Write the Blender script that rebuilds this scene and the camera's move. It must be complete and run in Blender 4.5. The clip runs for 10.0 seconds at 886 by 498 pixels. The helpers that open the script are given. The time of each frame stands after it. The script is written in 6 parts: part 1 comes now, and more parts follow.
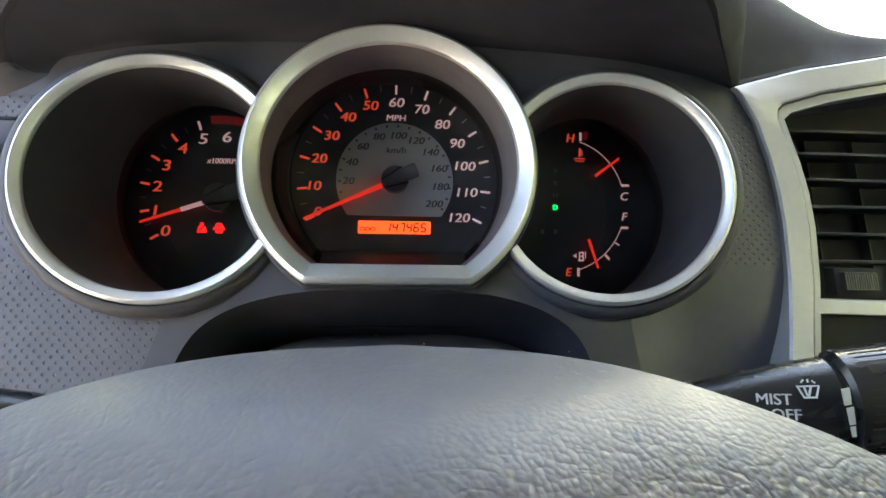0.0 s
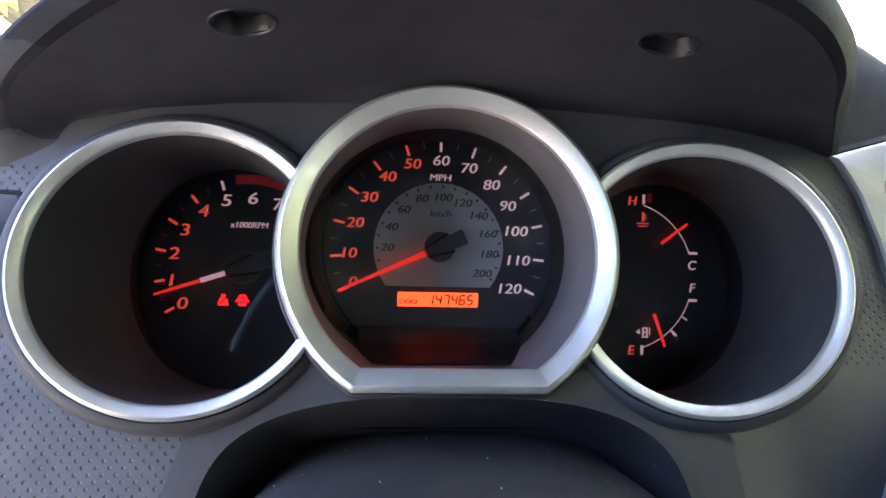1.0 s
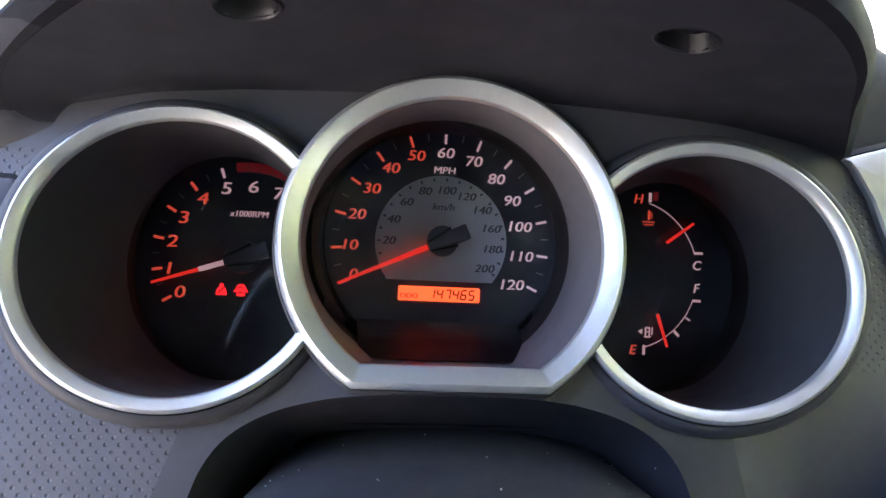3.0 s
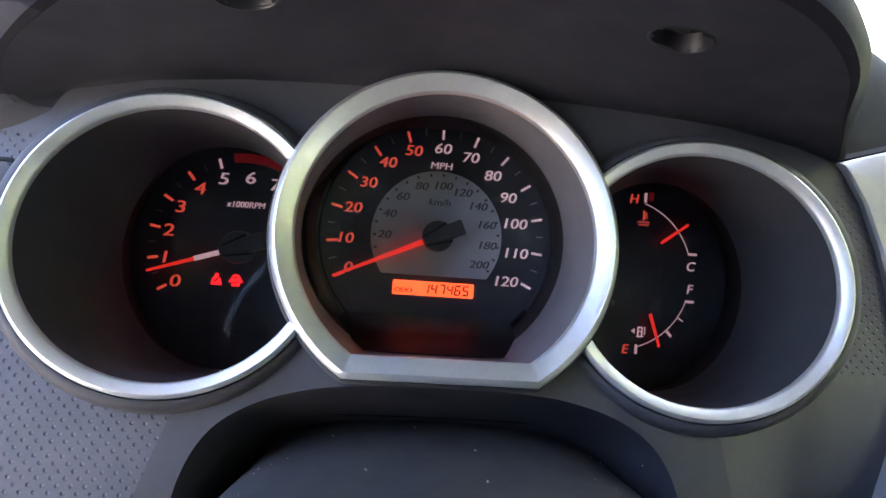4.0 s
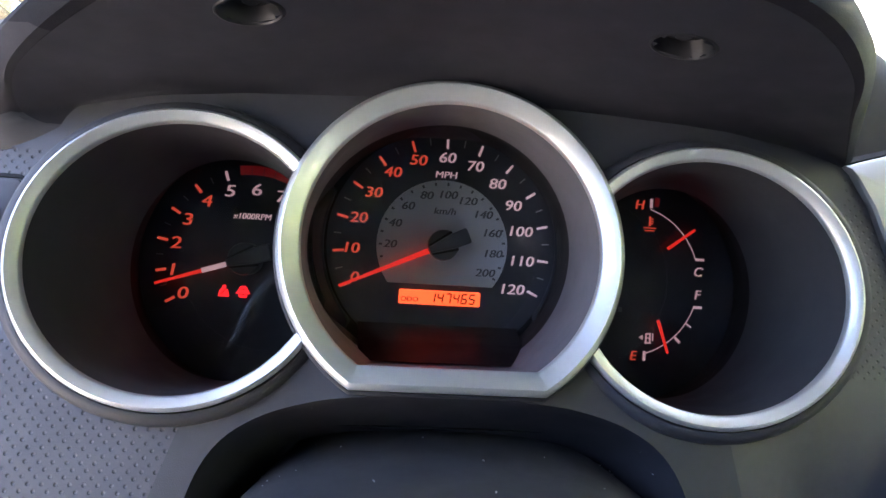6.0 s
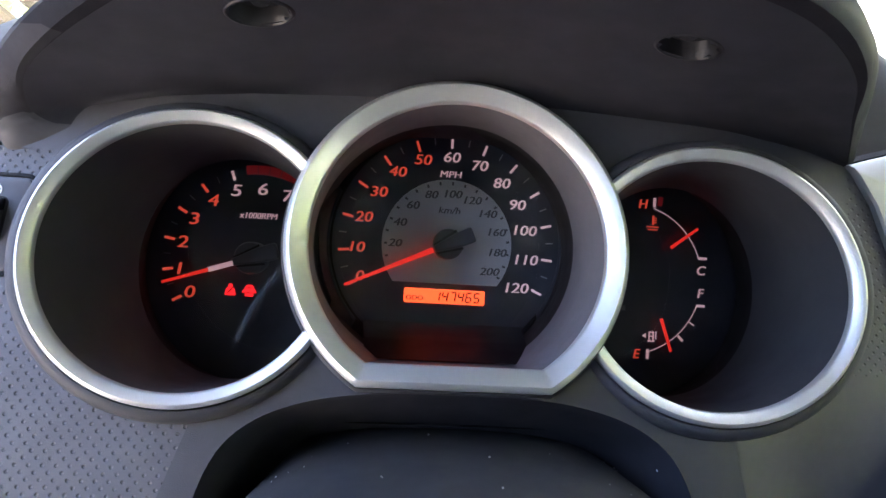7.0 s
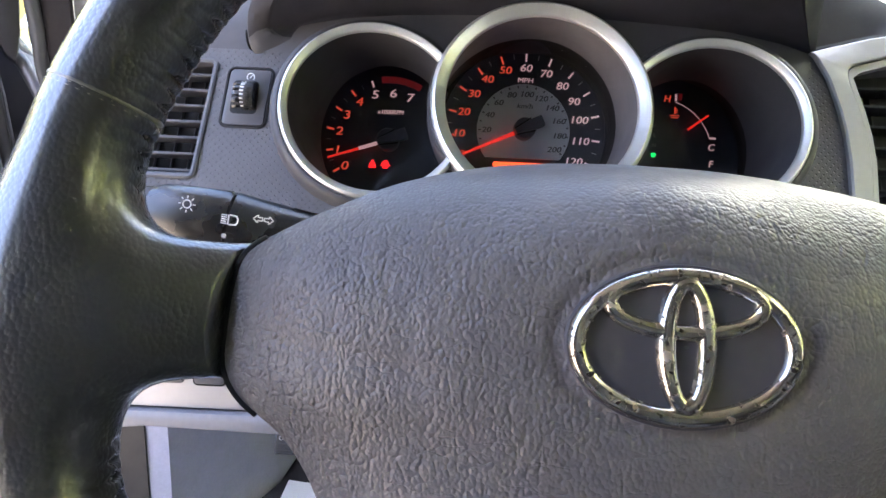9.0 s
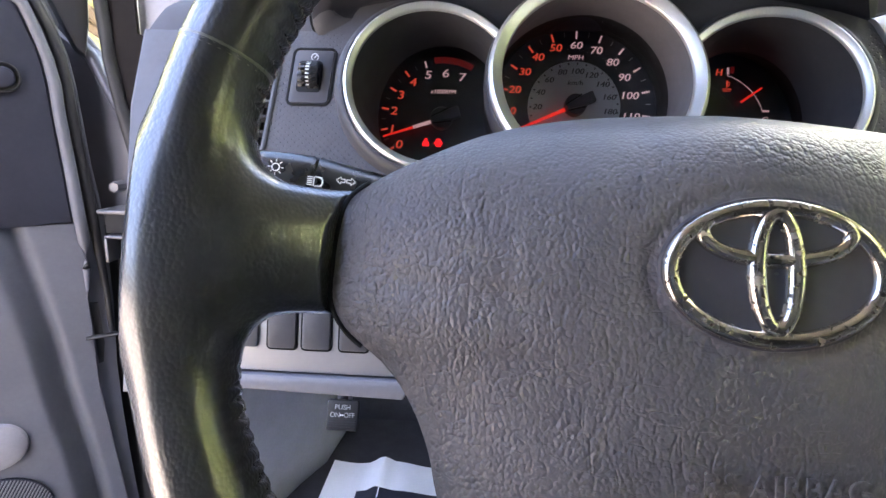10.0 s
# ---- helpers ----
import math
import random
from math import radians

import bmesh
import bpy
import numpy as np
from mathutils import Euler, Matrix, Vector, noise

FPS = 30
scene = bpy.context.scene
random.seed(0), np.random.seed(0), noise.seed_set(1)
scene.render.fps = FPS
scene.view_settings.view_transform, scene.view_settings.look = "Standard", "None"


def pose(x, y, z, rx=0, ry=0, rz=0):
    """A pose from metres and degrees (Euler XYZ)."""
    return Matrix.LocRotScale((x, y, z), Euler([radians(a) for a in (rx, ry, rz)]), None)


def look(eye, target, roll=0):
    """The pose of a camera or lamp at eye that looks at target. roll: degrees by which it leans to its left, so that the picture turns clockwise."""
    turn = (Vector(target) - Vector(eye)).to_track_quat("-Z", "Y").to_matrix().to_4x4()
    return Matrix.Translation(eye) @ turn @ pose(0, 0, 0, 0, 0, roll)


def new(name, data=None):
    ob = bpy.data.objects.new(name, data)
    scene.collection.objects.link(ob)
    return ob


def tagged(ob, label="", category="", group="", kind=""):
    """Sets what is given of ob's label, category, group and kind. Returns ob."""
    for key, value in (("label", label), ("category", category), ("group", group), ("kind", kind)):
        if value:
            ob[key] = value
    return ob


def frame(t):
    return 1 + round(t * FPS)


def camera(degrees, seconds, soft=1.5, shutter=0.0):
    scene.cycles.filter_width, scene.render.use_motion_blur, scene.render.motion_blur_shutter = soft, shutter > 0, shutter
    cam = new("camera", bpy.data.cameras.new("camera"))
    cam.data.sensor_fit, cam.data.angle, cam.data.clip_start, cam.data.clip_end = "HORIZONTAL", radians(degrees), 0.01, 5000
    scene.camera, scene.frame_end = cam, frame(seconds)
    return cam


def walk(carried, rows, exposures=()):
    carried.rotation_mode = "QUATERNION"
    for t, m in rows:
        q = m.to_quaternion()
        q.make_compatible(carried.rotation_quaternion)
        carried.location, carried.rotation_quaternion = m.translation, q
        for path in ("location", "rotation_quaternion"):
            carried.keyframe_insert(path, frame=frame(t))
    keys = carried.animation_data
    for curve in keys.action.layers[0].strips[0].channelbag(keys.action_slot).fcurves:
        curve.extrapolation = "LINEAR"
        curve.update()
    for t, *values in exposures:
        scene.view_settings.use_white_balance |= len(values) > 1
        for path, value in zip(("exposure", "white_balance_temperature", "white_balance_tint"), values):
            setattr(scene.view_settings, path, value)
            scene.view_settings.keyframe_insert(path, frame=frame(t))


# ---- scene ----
# The inside of a pickup cab: instrument cluster, steering wheel, dashboard, open driver's door.
# DASH is the frame of the dashboard: x right, y ahead, z up along the dials, which lean 12 degrees.
DASH = pose(0, 0, 1.15, -12, 0, 0)
WORLD = Matrix.Identity(4)
PATH = [
    (0, (0.0051, 0.0056, -0.0456), (0.0810, 1.0027, -0.0409), 0.8),
    (0.3, (-0.0092, 0.0191, -0.0334), (0.0638, 1.0163, -0.0194), 1.5),
    (0.5, (-0.0225, 0.0337, -0.0259), (0.0561, 1.0305, -0.0120), 2.0),
    (1, (-0.0219, 0.0439, -0.0107), (0.0550, 1.0404, 0.0209), 1.3),
    (1.5, (-0.0225, 0.0466, -0.0083), (0.0533, 1.0433, 0.0238), 1.5),
    (2, (-0.0228, 0.0472, -0.0077), (0.0527, 1.0440, 0.0184), 1.6),
    (2.5, (-0.0243, 0.0487, -0.0076), (0.0538, 1.0455, 0.0095), 1.9),
    (4, (-0.0210, 0.0471, -0.0113), (0.0593, 1.0438, 0.0031), 4.0),
    (4.5, (-0.0201, 0.0462, -0.0097), (0.0558, 1.0432, 0.0093), 3.8),
    (5, (-0.0205, 0.0465, -0.0102), (0.0509, 1.0436, 0.0162), 3.4),
    (5.5, (-0.0204, 0.0468, -0.0098), (0.0479, 1.0441, 0.0161), 3.3),
    (7, (-0.0231, 0.0447, -0.0105), (0.0433, 1.0422, 0.0143), 3.2),
    (7.5, (-0.0353, 0.0057, -0.0168), (0.0293, 1.0032, 0.0094), 3.4),
    (7.7, (-0.0453, -0.0148, -0.0341), (0.0118, 0.9832, -0.0094), 3.9),
    (8, (-0.0546, -0.0397, -0.0516), (-0.0056, 0.9590, -0.0370), 4.8),
    (8.5, (-0.0626, -0.0653, -0.0767), (-0.0322, 0.9342, -0.0706), 4.8),
    (9, (-0.0626, -0.0810, -0.1000), (-0.0590, 0.9190, -0.0985), 2.6),
    (9.5, (-0.0696, -0.0888, -0.1070), (-0.0882, 0.9111, -0.1076), 2.0),
    (10, (-0.0826, -0.0933, -0.1183), (-0.1294, 0.9056, -0.1254), 2.2),
]
cam = camera(78.7, 10.0)
walk(cam, [(t, DASH @ look(eye, target, roll)) for t, eye, target, roll in PATH],
     exposures=[(0.0, 3.84, 6100, 9), (0.4, 3.90, 5650, 14), (0.9, 3.93, 5470, 18), (7.0, 3.93, 5500, 18), (8.0, 4.15, 6100, 13), (8.6, 4.06, 5970, 16), (9.2, 3.92, 5800, 19), (10.0, 3.86, 5780, 20)])

# ---- light ----
SUN_ELEVATION, SUN_TURN = 56.0, 142.0
world = bpy.data.worlds.new("sky")
scene.world = world
world.use_nodes = True
wn = world.node_tree.nodes
sky = wn.new("ShaderNodeTexSky")
sky.sky_type, sky.sun_disc = "NISHITA", False
sky.sun_elevation, sky.sun_rotation = radians(SUN_ELEVATION), radians(SUN_TURN)
sky.dust_density, sky.ozone_density = 6.0, 0.5
wn["Background"].inputs["Strength"].default_value = 0.15
world.node_tree.links.new(sky.outputs[0], wn["Background"].inputs["Color"])
sun = new("sun", bpy.data.lights.new("sun", "SUN"))
sun.data.energy, sun.data.angle, sun.data.color = 4.0, radians(0.5), (1.0, 0.94, 0.84)
SUN_WAY = Vector((math.sin(radians(SUN_TURN)) * math.cos(radians(SUN_ELEVATION)),
                  math.cos(radians(SUN_TURN)) * math.cos(radians(SUN_ELEVATION)), math.sin(radians(SUN_ELEVATION))))
sun.matrix_world = look(SUN_WAY * 20, (0, 0, 0))


# ---- materials ----
def surface(name, colour, rough=0.5, metal=0.0, grain=0.0, bump=0.0, spread=0.12, patch=18.0, emit=None, power=0.0,
            coat=0.0, coat_rough=0.30, dots=0.0, pebble=0.0, pebble_size=540.0, fold=0.0, stretch=(1, 1, 1), spec=0.5, smooth_above=None, coat_ior=1.5, patchy=0.0):
    """A principled surface with tone that varies at two scales and fine relief: grain is cells per metre, dots the pitch of
    a staggered field of dimples in metres, pebble and fold the relief of leather."""
    m = bpy.data.materials.new(name)
    m.use_nodes = True
    nt = m.node_tree
    b = nt.nodes["Principled BSDF"]
    b.inputs["Roughness"].default_value, b.inputs["Metallic"].default_value = rough, metal
    b.inputs["Specular IOR Level"].default_value = spec
    b.inputs["Coat Weight"].default_value, b.inputs["Coat Roughness"].default_value = coat, coat_rough
    b.inputs["Coat IOR"].default_value = coat_ior
    if emit:
        b.inputs["Emission Color"].default_value, b.inputs["Emission Strength"].default_value = (*emit, 1), power
    co = nt.nodes.new("ShaderNodeTexCoord")
    mapping = nt.nodes.new("ShaderNodeMapping")
    mapping.inputs["Scale"].default_value = stretch
    nt.links.new(co.outputs["Object"], mapping.inputs[0])

    def noise_at(scale, detail=3.0):
        n = nt.nodes.new("ShaderNodeTexNoise")
        n.inputs["Scale"].default_value, n.inputs["Detail"].default_value = scale, detail
        nt.links.new(mapping.outputs[0], n.inputs["Vector"])
        return n.outputs["Fac"]

    def maths(op, a, c):
        n = nt.nodes.new("ShaderNodeMath")
        n.operation = op
        for k, v in enumerate((a, c)):
            if isinstance(v, (int, float)):
                n.inputs[k].default_value = v
            else:
                nt.links.new(v, n.inputs[k])
        return n.outputs[0]

    tone = maths("ADD", maths("MULTIPLY", noise_at(patch, 4.0), 0.65), maths("MULTIPLY", noise_at(patch * 14, 2.0), 0.35))
    ramp = nt.nodes.new("ShaderNodeMapRange")
    ramp.inputs["From Min"].default_value, ramp.inputs["From Max"].default_value = 0.3, 0.7
    ramp.inputs["To Min"].default_value, ramp.inputs["To Max"].default_value = 1 - spread, 1 + spread
    nt.links.new(tone, ramp.inputs["Value"])
    mix = nt.nodes.new("ShaderNodeVectorMath")
    mix.operation = "SCALE"
    mix.inputs[0].default_value = colour
    nt.links.new(ramp.outputs[0], mix.inputs["Scale"])
    nt.links.new(mix.outputs[0], b.inputs["Base Color"])
    rr = nt.nodes.new("ShaderNodeMapRange")
    rr.inputs["From Min"].default_value, rr.inputs["From Max"].default_value = 0.3, 0.7
    rr.inputs["To Min"].default_value, rr.inputs["To Max"].default_value = max(0.02, rough - 0.07), min(1, rough + 0.07)
    nt.links.new(noise_at(patch * 3, 3.0), rr.inputs["Value"])
    nt.links.new(rr.outputs[0], b.inputs["Roughness"])
    height = None
    if grain:
        v = nt.nodes.new("ShaderNodeTexVoronoi")
        v.inputs["Scale"].default_value = grain
        nt.links.new(mapping.outputs[0], v.inputs["Vector"])
        height = maths("MULTIPLY", v.outputs["Distance"], bump)
    if pebble:
        # leather: low rounded pebbles, crossed by longer folds that come and go
        def warped(scale, amount, squash=(1, 1, 1)):
            wob = nt.nodes.new("ShaderNodeTexNoise")
            wob.inputs["Scale"].default_value, wob.inputs["Detail"].default_value = scale, 2.0
            nt.links.new(mapping.outputs[0], wob.inputs["Vector"])
            warp = nt.nodes.new("ShaderNodeVectorMath")
            warp.operation = "MULTIPLY_ADD"
            nt.links.new(wob.outputs["Color"], warp.inputs[0])
            warp.inputs[1].default_value = (amount,) * 3
            nt.links.new(mapping.outputs[0], warp.inputs[2])
            turn = nt.nodes.new("ShaderNodeMapping")
            turn.inputs["Scale"].default_value = squash
            turn.inputs["Rotation"].default_value = (0.0, 0.5, 0.0)
            nt.links.new(warp.outputs[0], turn.inputs[0])
            return turn.outputs[0]

        v = nt.nodes.new("ShaderNodeTexVoronoi")
        v.feature = "SMOOTH_F1"
        v.inputs["Scale"].default_value = pebble_size
        v.inputs["Smoothness"].default_value = 0.4
        nt.links.new(warped(pebble_size * 0.3, 0.25 / pebble_size, (1.0, 1.0, 0.85)), v.inputs["Vector"])
        plump = maths("SUBTRACT", 1.0, maths("MULTIPLY", maths("POWER", v.outputs["Distance"], 1.6), 1.6))
        uneven = maths("MAXIMUM", maths("ADD", maths("MULTIPLY", noise_at(pebble_size * 0.10, 2.0), 1.2 + 3.0 * patchy), 0.4 - 1.6 * patchy), 0.05)
        h = maths("MULTIPLY", maths("ADD", maths("MULTIPLY", plump, uneven), maths("MULTIPLY", noise_at(pebble_size * 0.5, 2.0), 0.2)), pebble)
        for size, squash, depth in ((pebble_size * 0.17, (1.4, 1, 0.5), 1.0), (pebble_size * 0.30, (0.55, 1, 1.2), 0.7)):
            v = nt.nodes.new("ShaderNodeTexVoronoi")
            v.feature = "DISTANCE_TO_EDGE"
            v.inputs["Scale"].default_value = size
            nt.links.new(warped(size * 0.7, 0.55 / size, squash), v.inputs["Vector"])
            valley = nt.nodes.new("ShaderNodeMapRange")
            valley.interpolation_type = "SMOOTHSTEP"
            valley.inputs["From Max"].default_value = 0.12
            nt.links.new(v.outputs["Distance"], valley.inputs["Value"])
            some = nt.nodes.new("ShaderNodeMapRange")
            some.inputs["From Min"].default_value, some.inputs["From Max"].default_value = 0.42, 0.62
            nt.links.new(noise_at(size * 0.45, 1.0), some.inputs["Value"])
            h = maths("ADD", h, maths("MULTIPLY", maths("MULTIPLY", maths("SUBTRACT", valley.outputs[0], 1.0), some.outputs[0]), fold * depth))
        if smooth_above is not None:
            part_way = nt.nodes.new("ShaderNodeSeparateXYZ")
            nt.links.new(co.outputs["Object"], part_way.inputs[0])
            fade = nt.nodes.new("ShaderNodeMapRange")
            fade.interpolation_type = "SMOOTHSTEP"
            fade.inputs["From Min"].default_value, fade.inputs["From Max"].default_value = smooth_above - 0.010, smooth_above + 0.012
            fade.inputs["To Min"].default_value, fade.inputs["To Max"].default_value = 1.0, 0.12
            nt.links.new(part_way.outputs[2], fade.inputs["Value"])
            h = maths("MULTIPLY", h, fade.outputs[0])
        height = h if height is None else maths("ADD", height, h)
    if dots:
        # two square lattices, one shifted by half a pitch
        sep = nt.nodes.new("ShaderNodeSeparateXYZ")
        nt.links.new(co.outputs["Object"], sep.inputs[0])
        fields = []
        for shift in (0.0, 0.5):
            us = [maths("SUBTRACT", maths("FRACT", maths("ADD", maths("MULTIPLY", sep.outputs[k], 1 / p), shift + 40), 0), 0.5)
                  for k, p in ((0, dots), (2, dots))]
            r = maths("SQRT", maths("ADD", maths("MULTIPLY", us[0], us[0]), maths("MULTIPLY", us[1], us[1])), 0)
            fields.append(r)
        near = maths("MINIMUM", fields[0], fields[1])
        dip = nt.nodes.new("ShaderNodeMapRange")
        dip.interpolation_type = "SMOOTHSTEP"
        dip.inputs["From Min"].default_value, dip.inputs["From Max"].default_value = 0.03, 0.180
        nt.links.new(near, dip.inputs["Value"])
        h = maths("MULTIPLY", dip.outputs[0], 0.00053)
        height = h if height is None else maths("ADD", height, h)
    if height is not None:
        bm_node = nt.nodes.new("ShaderNodeBump")
        bm_node.inputs["Strength"].default_value = 1.0
        bm_node.inputs["Distance"].default_value = 1.0
        nt.links.new(height, bm_node.inputs["Height"])
        nt.links.new(bm_node.outputs[0], b.inputs["Normal"])
    return m


def clear_glass(name, tint=(1, 1, 1), gloss=0.05):
    m = bpy.data.materials.new(name)
    m.use_nodes = True
    nt = m.node_tree
    nt.nodes.remove(nt.nodes["Principled BSDF"])
    see, shine, mixed = (nt.nodes.new(k) for k in ("ShaderNodeBsdfTransparent", "ShaderNodeBsdfGlossy", "ShaderNodeMixShader"))
    see.inputs[0].default_value = (*tint, 1)
    shine.inputs["Roughness"].default_value = gloss
    mixed.inputs[0].default_value = 0.045
    nt.links.new(see.outputs[0], mixed.inputs[1])
    nt.links.new(shine.outputs[0], mixed.inputs[2])
    nt.links.new(mixed.outputs[0], nt.nodes["Material Output"].inputs[0])
    return m


M_PANEL = surface("dimpled dash plastic", (0.092, 0.092, 0.100), 0.55, grain=2600, bump=0.00006, dots=0.0050)
M_COVER = surface("column cover plastic", (0.068, 0.067, 0.068), 0.5, grain=2600, bump=0.00005)
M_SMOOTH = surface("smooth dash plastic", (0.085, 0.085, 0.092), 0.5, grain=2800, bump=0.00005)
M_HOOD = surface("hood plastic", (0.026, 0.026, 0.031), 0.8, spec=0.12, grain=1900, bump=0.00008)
# Paler copy of the hood plastic; light on its left end in colour.
M_HOOD_LIT = surface("hood plastic on the lit side", (0.052, 0.051, 0.057), 0.75, spec=0.15, grain=1900, bump=0.00006)
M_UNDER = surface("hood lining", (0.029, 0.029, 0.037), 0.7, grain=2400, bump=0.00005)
# Darker copy of the dash plastic; the mound's shade is in its colour.
M_MOUND_SHADE = surface("dash pad", (0.031, 0.029, 0.030), 0.8, grain=1500, bump=0.00005, spec=0.3)
M_TOP = surface("dash top", (0.068, 0.066, 0.070), 0.6, grain=1500, bump=0.0001)
M_BLACK = surface("black plastic", (0.018, 0.018, 0.020), 0.45, grain=3000, bump=0.00003)
M_CAP = surface("needle cap plastic", (0.076, 0.078, 0.086), 0.36, grain=3000, bump=0.00002)
M_GLOSS = surface("gloss black", (0.010, 0.010, 0.011), 0.5, spread=0.1, spec=0.08)
# Near-black standing in for shade in gaps, recesses and behind the dials.
M_GAP_SHADE = surface("black for gap shade", (0.006, 0.006, 0.006), 0.8)
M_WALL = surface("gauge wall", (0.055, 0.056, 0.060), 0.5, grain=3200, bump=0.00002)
# Same wall, raised albedo: door light on the centre funnel put into colour.
M_WALL_LIT = surface("gauge wall with door light", (0.165, 0.160, 0.166), 0.5, grain=3200, bump=0.00002)
M_FACE = surface("dial black", (0.043, 0.045, 0.055), 0.42, spread=0.25, patch=60)
M_SILVER = surface("satin silver", (0.80, 0.81, 0.79), 0.38, metal=0.7, spread=0.04, patch=40, grain=5200, bump=0.000006)
M_TRIM = surface("silver trim paint", (0.38, 0.38, 0.38), 0.48, metal=0.35, spread=0.05, grain=3600, bump=0.00002)
M_COLLAR = surface("dark ring collar", (0.058, 0.058, 0.064), 0.55, grain=2800, bump=0.00005)
M_GREY = surface("light grey trim", (0.24, 0.24, 0.26), 0.5, grain=2400, bump=0.00005)
M_DISC = surface("grey dial disc", (0.60, 0.61, 0.63), 0.5, spread=0.06, patch=80)


def worn_chrome():
    """Chrome that has flaked to a dull beige here and pitted dark there."""
    m = bpy.data.materials.new("worn chrome")
    m.use_nodes = True
    nt = m.node_tree
    b = nt.nodes["Principled BSDF"]
    co = nt.nodes.new("ShaderNodeTexCoord")
    b.inputs["Base Color"].default_value = (0.72, 0.69, 0.64, 1)

    def blot(scale, lo, hi):
        n, r = nt.nodes.new("ShaderNodeTexNoise"), nt.nodes.new("ShaderNodeMapRange")
        n.inputs["Scale"].default_value, n.inputs["Detail"].default_value = scale, 5.0
        nt.links.new(co.outputs["Object"], n.inputs["Vector"])
        nt.links.new(n.outputs["Fac"], r.inputs["Value"])
        r.inputs["From Min"].default_value, r.inputs["From Max"].default_value = lo, hi
        return r.outputs[0]

    flake, pit = blot(150, 0.54, 0.74), blot(650, 0.565, 0.64)
    mixes = []
    for fac, a, c in ((flake, (0.66, 0.62, 0.56, 1), (0.60, 0.52, 0.40, 1)), (pit, None, (0.05, 0.042, 0.035, 1))):
        k = nt.nodes.new("ShaderNodeMix")
        k.data_type = "RGBA"
        nt.links.new(fac, k.inputs["Factor"])
        if a:
            k.inputs[6].default_value = a
        else:
            nt.links.new(mixes[-1], k.inputs[6])
        k.inputs[7].default_value = c
        mixes.append(k.outputs[2])
    nt.links.new(mixes[-1], b.inputs["Base Color"])
    worn = nt.nodes.new("ShaderNodeMath")
    worn.operation = "MAXIMUM"
    nt.links.new(flake, worn.inputs[0])
    nt.links.new(pit, worn.inputs[1])
    for socket, lo, hi in (("Roughness", 0.13, 0.42), ("Metallic", 1.0, 0.70)):
        r = nt.nodes.new("ShaderNodeMapRange")
        r.inputs["To Min"].default_value, r.inputs["To Max"].default_value = lo, hi
        nt.links.new(worn.outputs[0], r.inputs["Value"])
        nt.links.new(r.outputs[0], b.inputs[socket])
    return m


M_EMBLEM = worn_chrome()
M_BADGE = surface("badge plate", (0.082, 0.078, 0.085), 0.42)
M_LEATHER = surface("rim leather", (0.024, 0.0255, 0.0255), 0.45, coat=1.0, coat_rough=0.21, coat_ior=1.85, spec=0.35, pebble=0.00017, pebble_size=800, fold=0.0, patchy=0.3, spread=0.25, patch=40)
M_PAD = surface("airbag pad", (0.149, 0.138, 0.138), 0.42, spec=0.6, pebble=0.00026, pebble_size=820, fold=0.00020, smooth_above=0.041, spread=0.10, patch=25)
# Pale tone holds the highlight on the seam's step and lit stitches.
M_SEAM = surface("worn leather seam with highlight", (0.105, 0.097, 0.076), 0.34, coat=0.8, spread=0.5, patch=120)
# Albedo lowered to paint the dark crease between pad and spoke.
M_PADSIDE_SHADE = surface("shaded pad plastic", (0.03, 0.03, 0.03), 0.5, grain=2200, bump=0.00006)
M_STALK = surface("stalk plastic", (0.016, 0.016, 0.015), 0.27, spec=0.7, grain=2600, bump=0.00002)
M_WHITE = surface("white print", (0.75, 0.75, 0.74), 0.6)
M_GREYPRINT = surface("grey print", (0.36, 0.36, 0.36), 0.7)
M_DIM = surface("dim print", (0.20, 0.20, 0.20), 0.6)
# Left print redder, right print paler: shade and daylight put into the colours.
M_NUM_RED = surface("red lit print with shade", (0.42, 0.13, 0.10), 0.6, emit=(1.0, 0.09, 0.035), power=0.034)
M_NUM_PINK = surface("pale lit print with daylight", (0.72, 0.66, 0.66), 0.6, emit=(1.0, 0.55, 0.50), power=0.026)
M_NEEDLE = surface("needle", (0.6, 0.03, 0.02), 0.4, emit=(1.0, 0.03, 0.012), power=0.042)
M_ZONE = surface("red zone", (0.20, 0.025, 0.025), 0.6, emit=(1.0, 0.04, 0.04), power=0.004)
M_WARN = surface("warning lamp", (0.5, 0.02, 0.02), 0.5, emit=(1.0, 0.012, 0.01), power=0.13)
M_GREEN = surface("gear lamp", (0.02, 0.3, 0.05), 0.5, emit=(0.02, 1.0, 0.12), power=0.2)
M_LCD = surface("orange display", (0.6, 0.12, 0.03), 0.4, emit=(1.0, 0.078, 0.012), power=0.17, spread=0.03)
M_SEG = surface("display digits", (0.02, 0.004, 0.002), 0.6)
M_DISC_INK = surface("grey ink", (0.13, 0.13, 0.14), 0.6)
M_CARPET = surface("carpet", (0.028, 0.029, 0.034), 0.95, grain=700, bump=0.001, spread=0.3)
M_PAPER = surface("floor paper", (0.78, 0.80, 0.84), 0.7, spread=0.04)
M_DOORDARK = surface("door insert", (0.030, 0.032, 0.044), 0.8, grain=2000, bump=0.0001, spec=0.15)
M_DOORGREY = surface("door trim", (0.108, 0.112, 0.127), 0.55, grain=1800, bump=0.00008)
M_KICK = surface("kick panel plastic", (0.42, 0.43, 0.52), 0.55, grain=1800, bump=0.00008)
M_RUBBER = surface("rubber seal", (0.014, 0.014, 0.014), 0.6)
# Paint albedo lowered for the shade inside the door opening.
M_PAINT = surface("grey body paint with shade", (0.10, 0.102, 0.115), 0.4, metal=0.3, coat=0.3, spread=0.03)
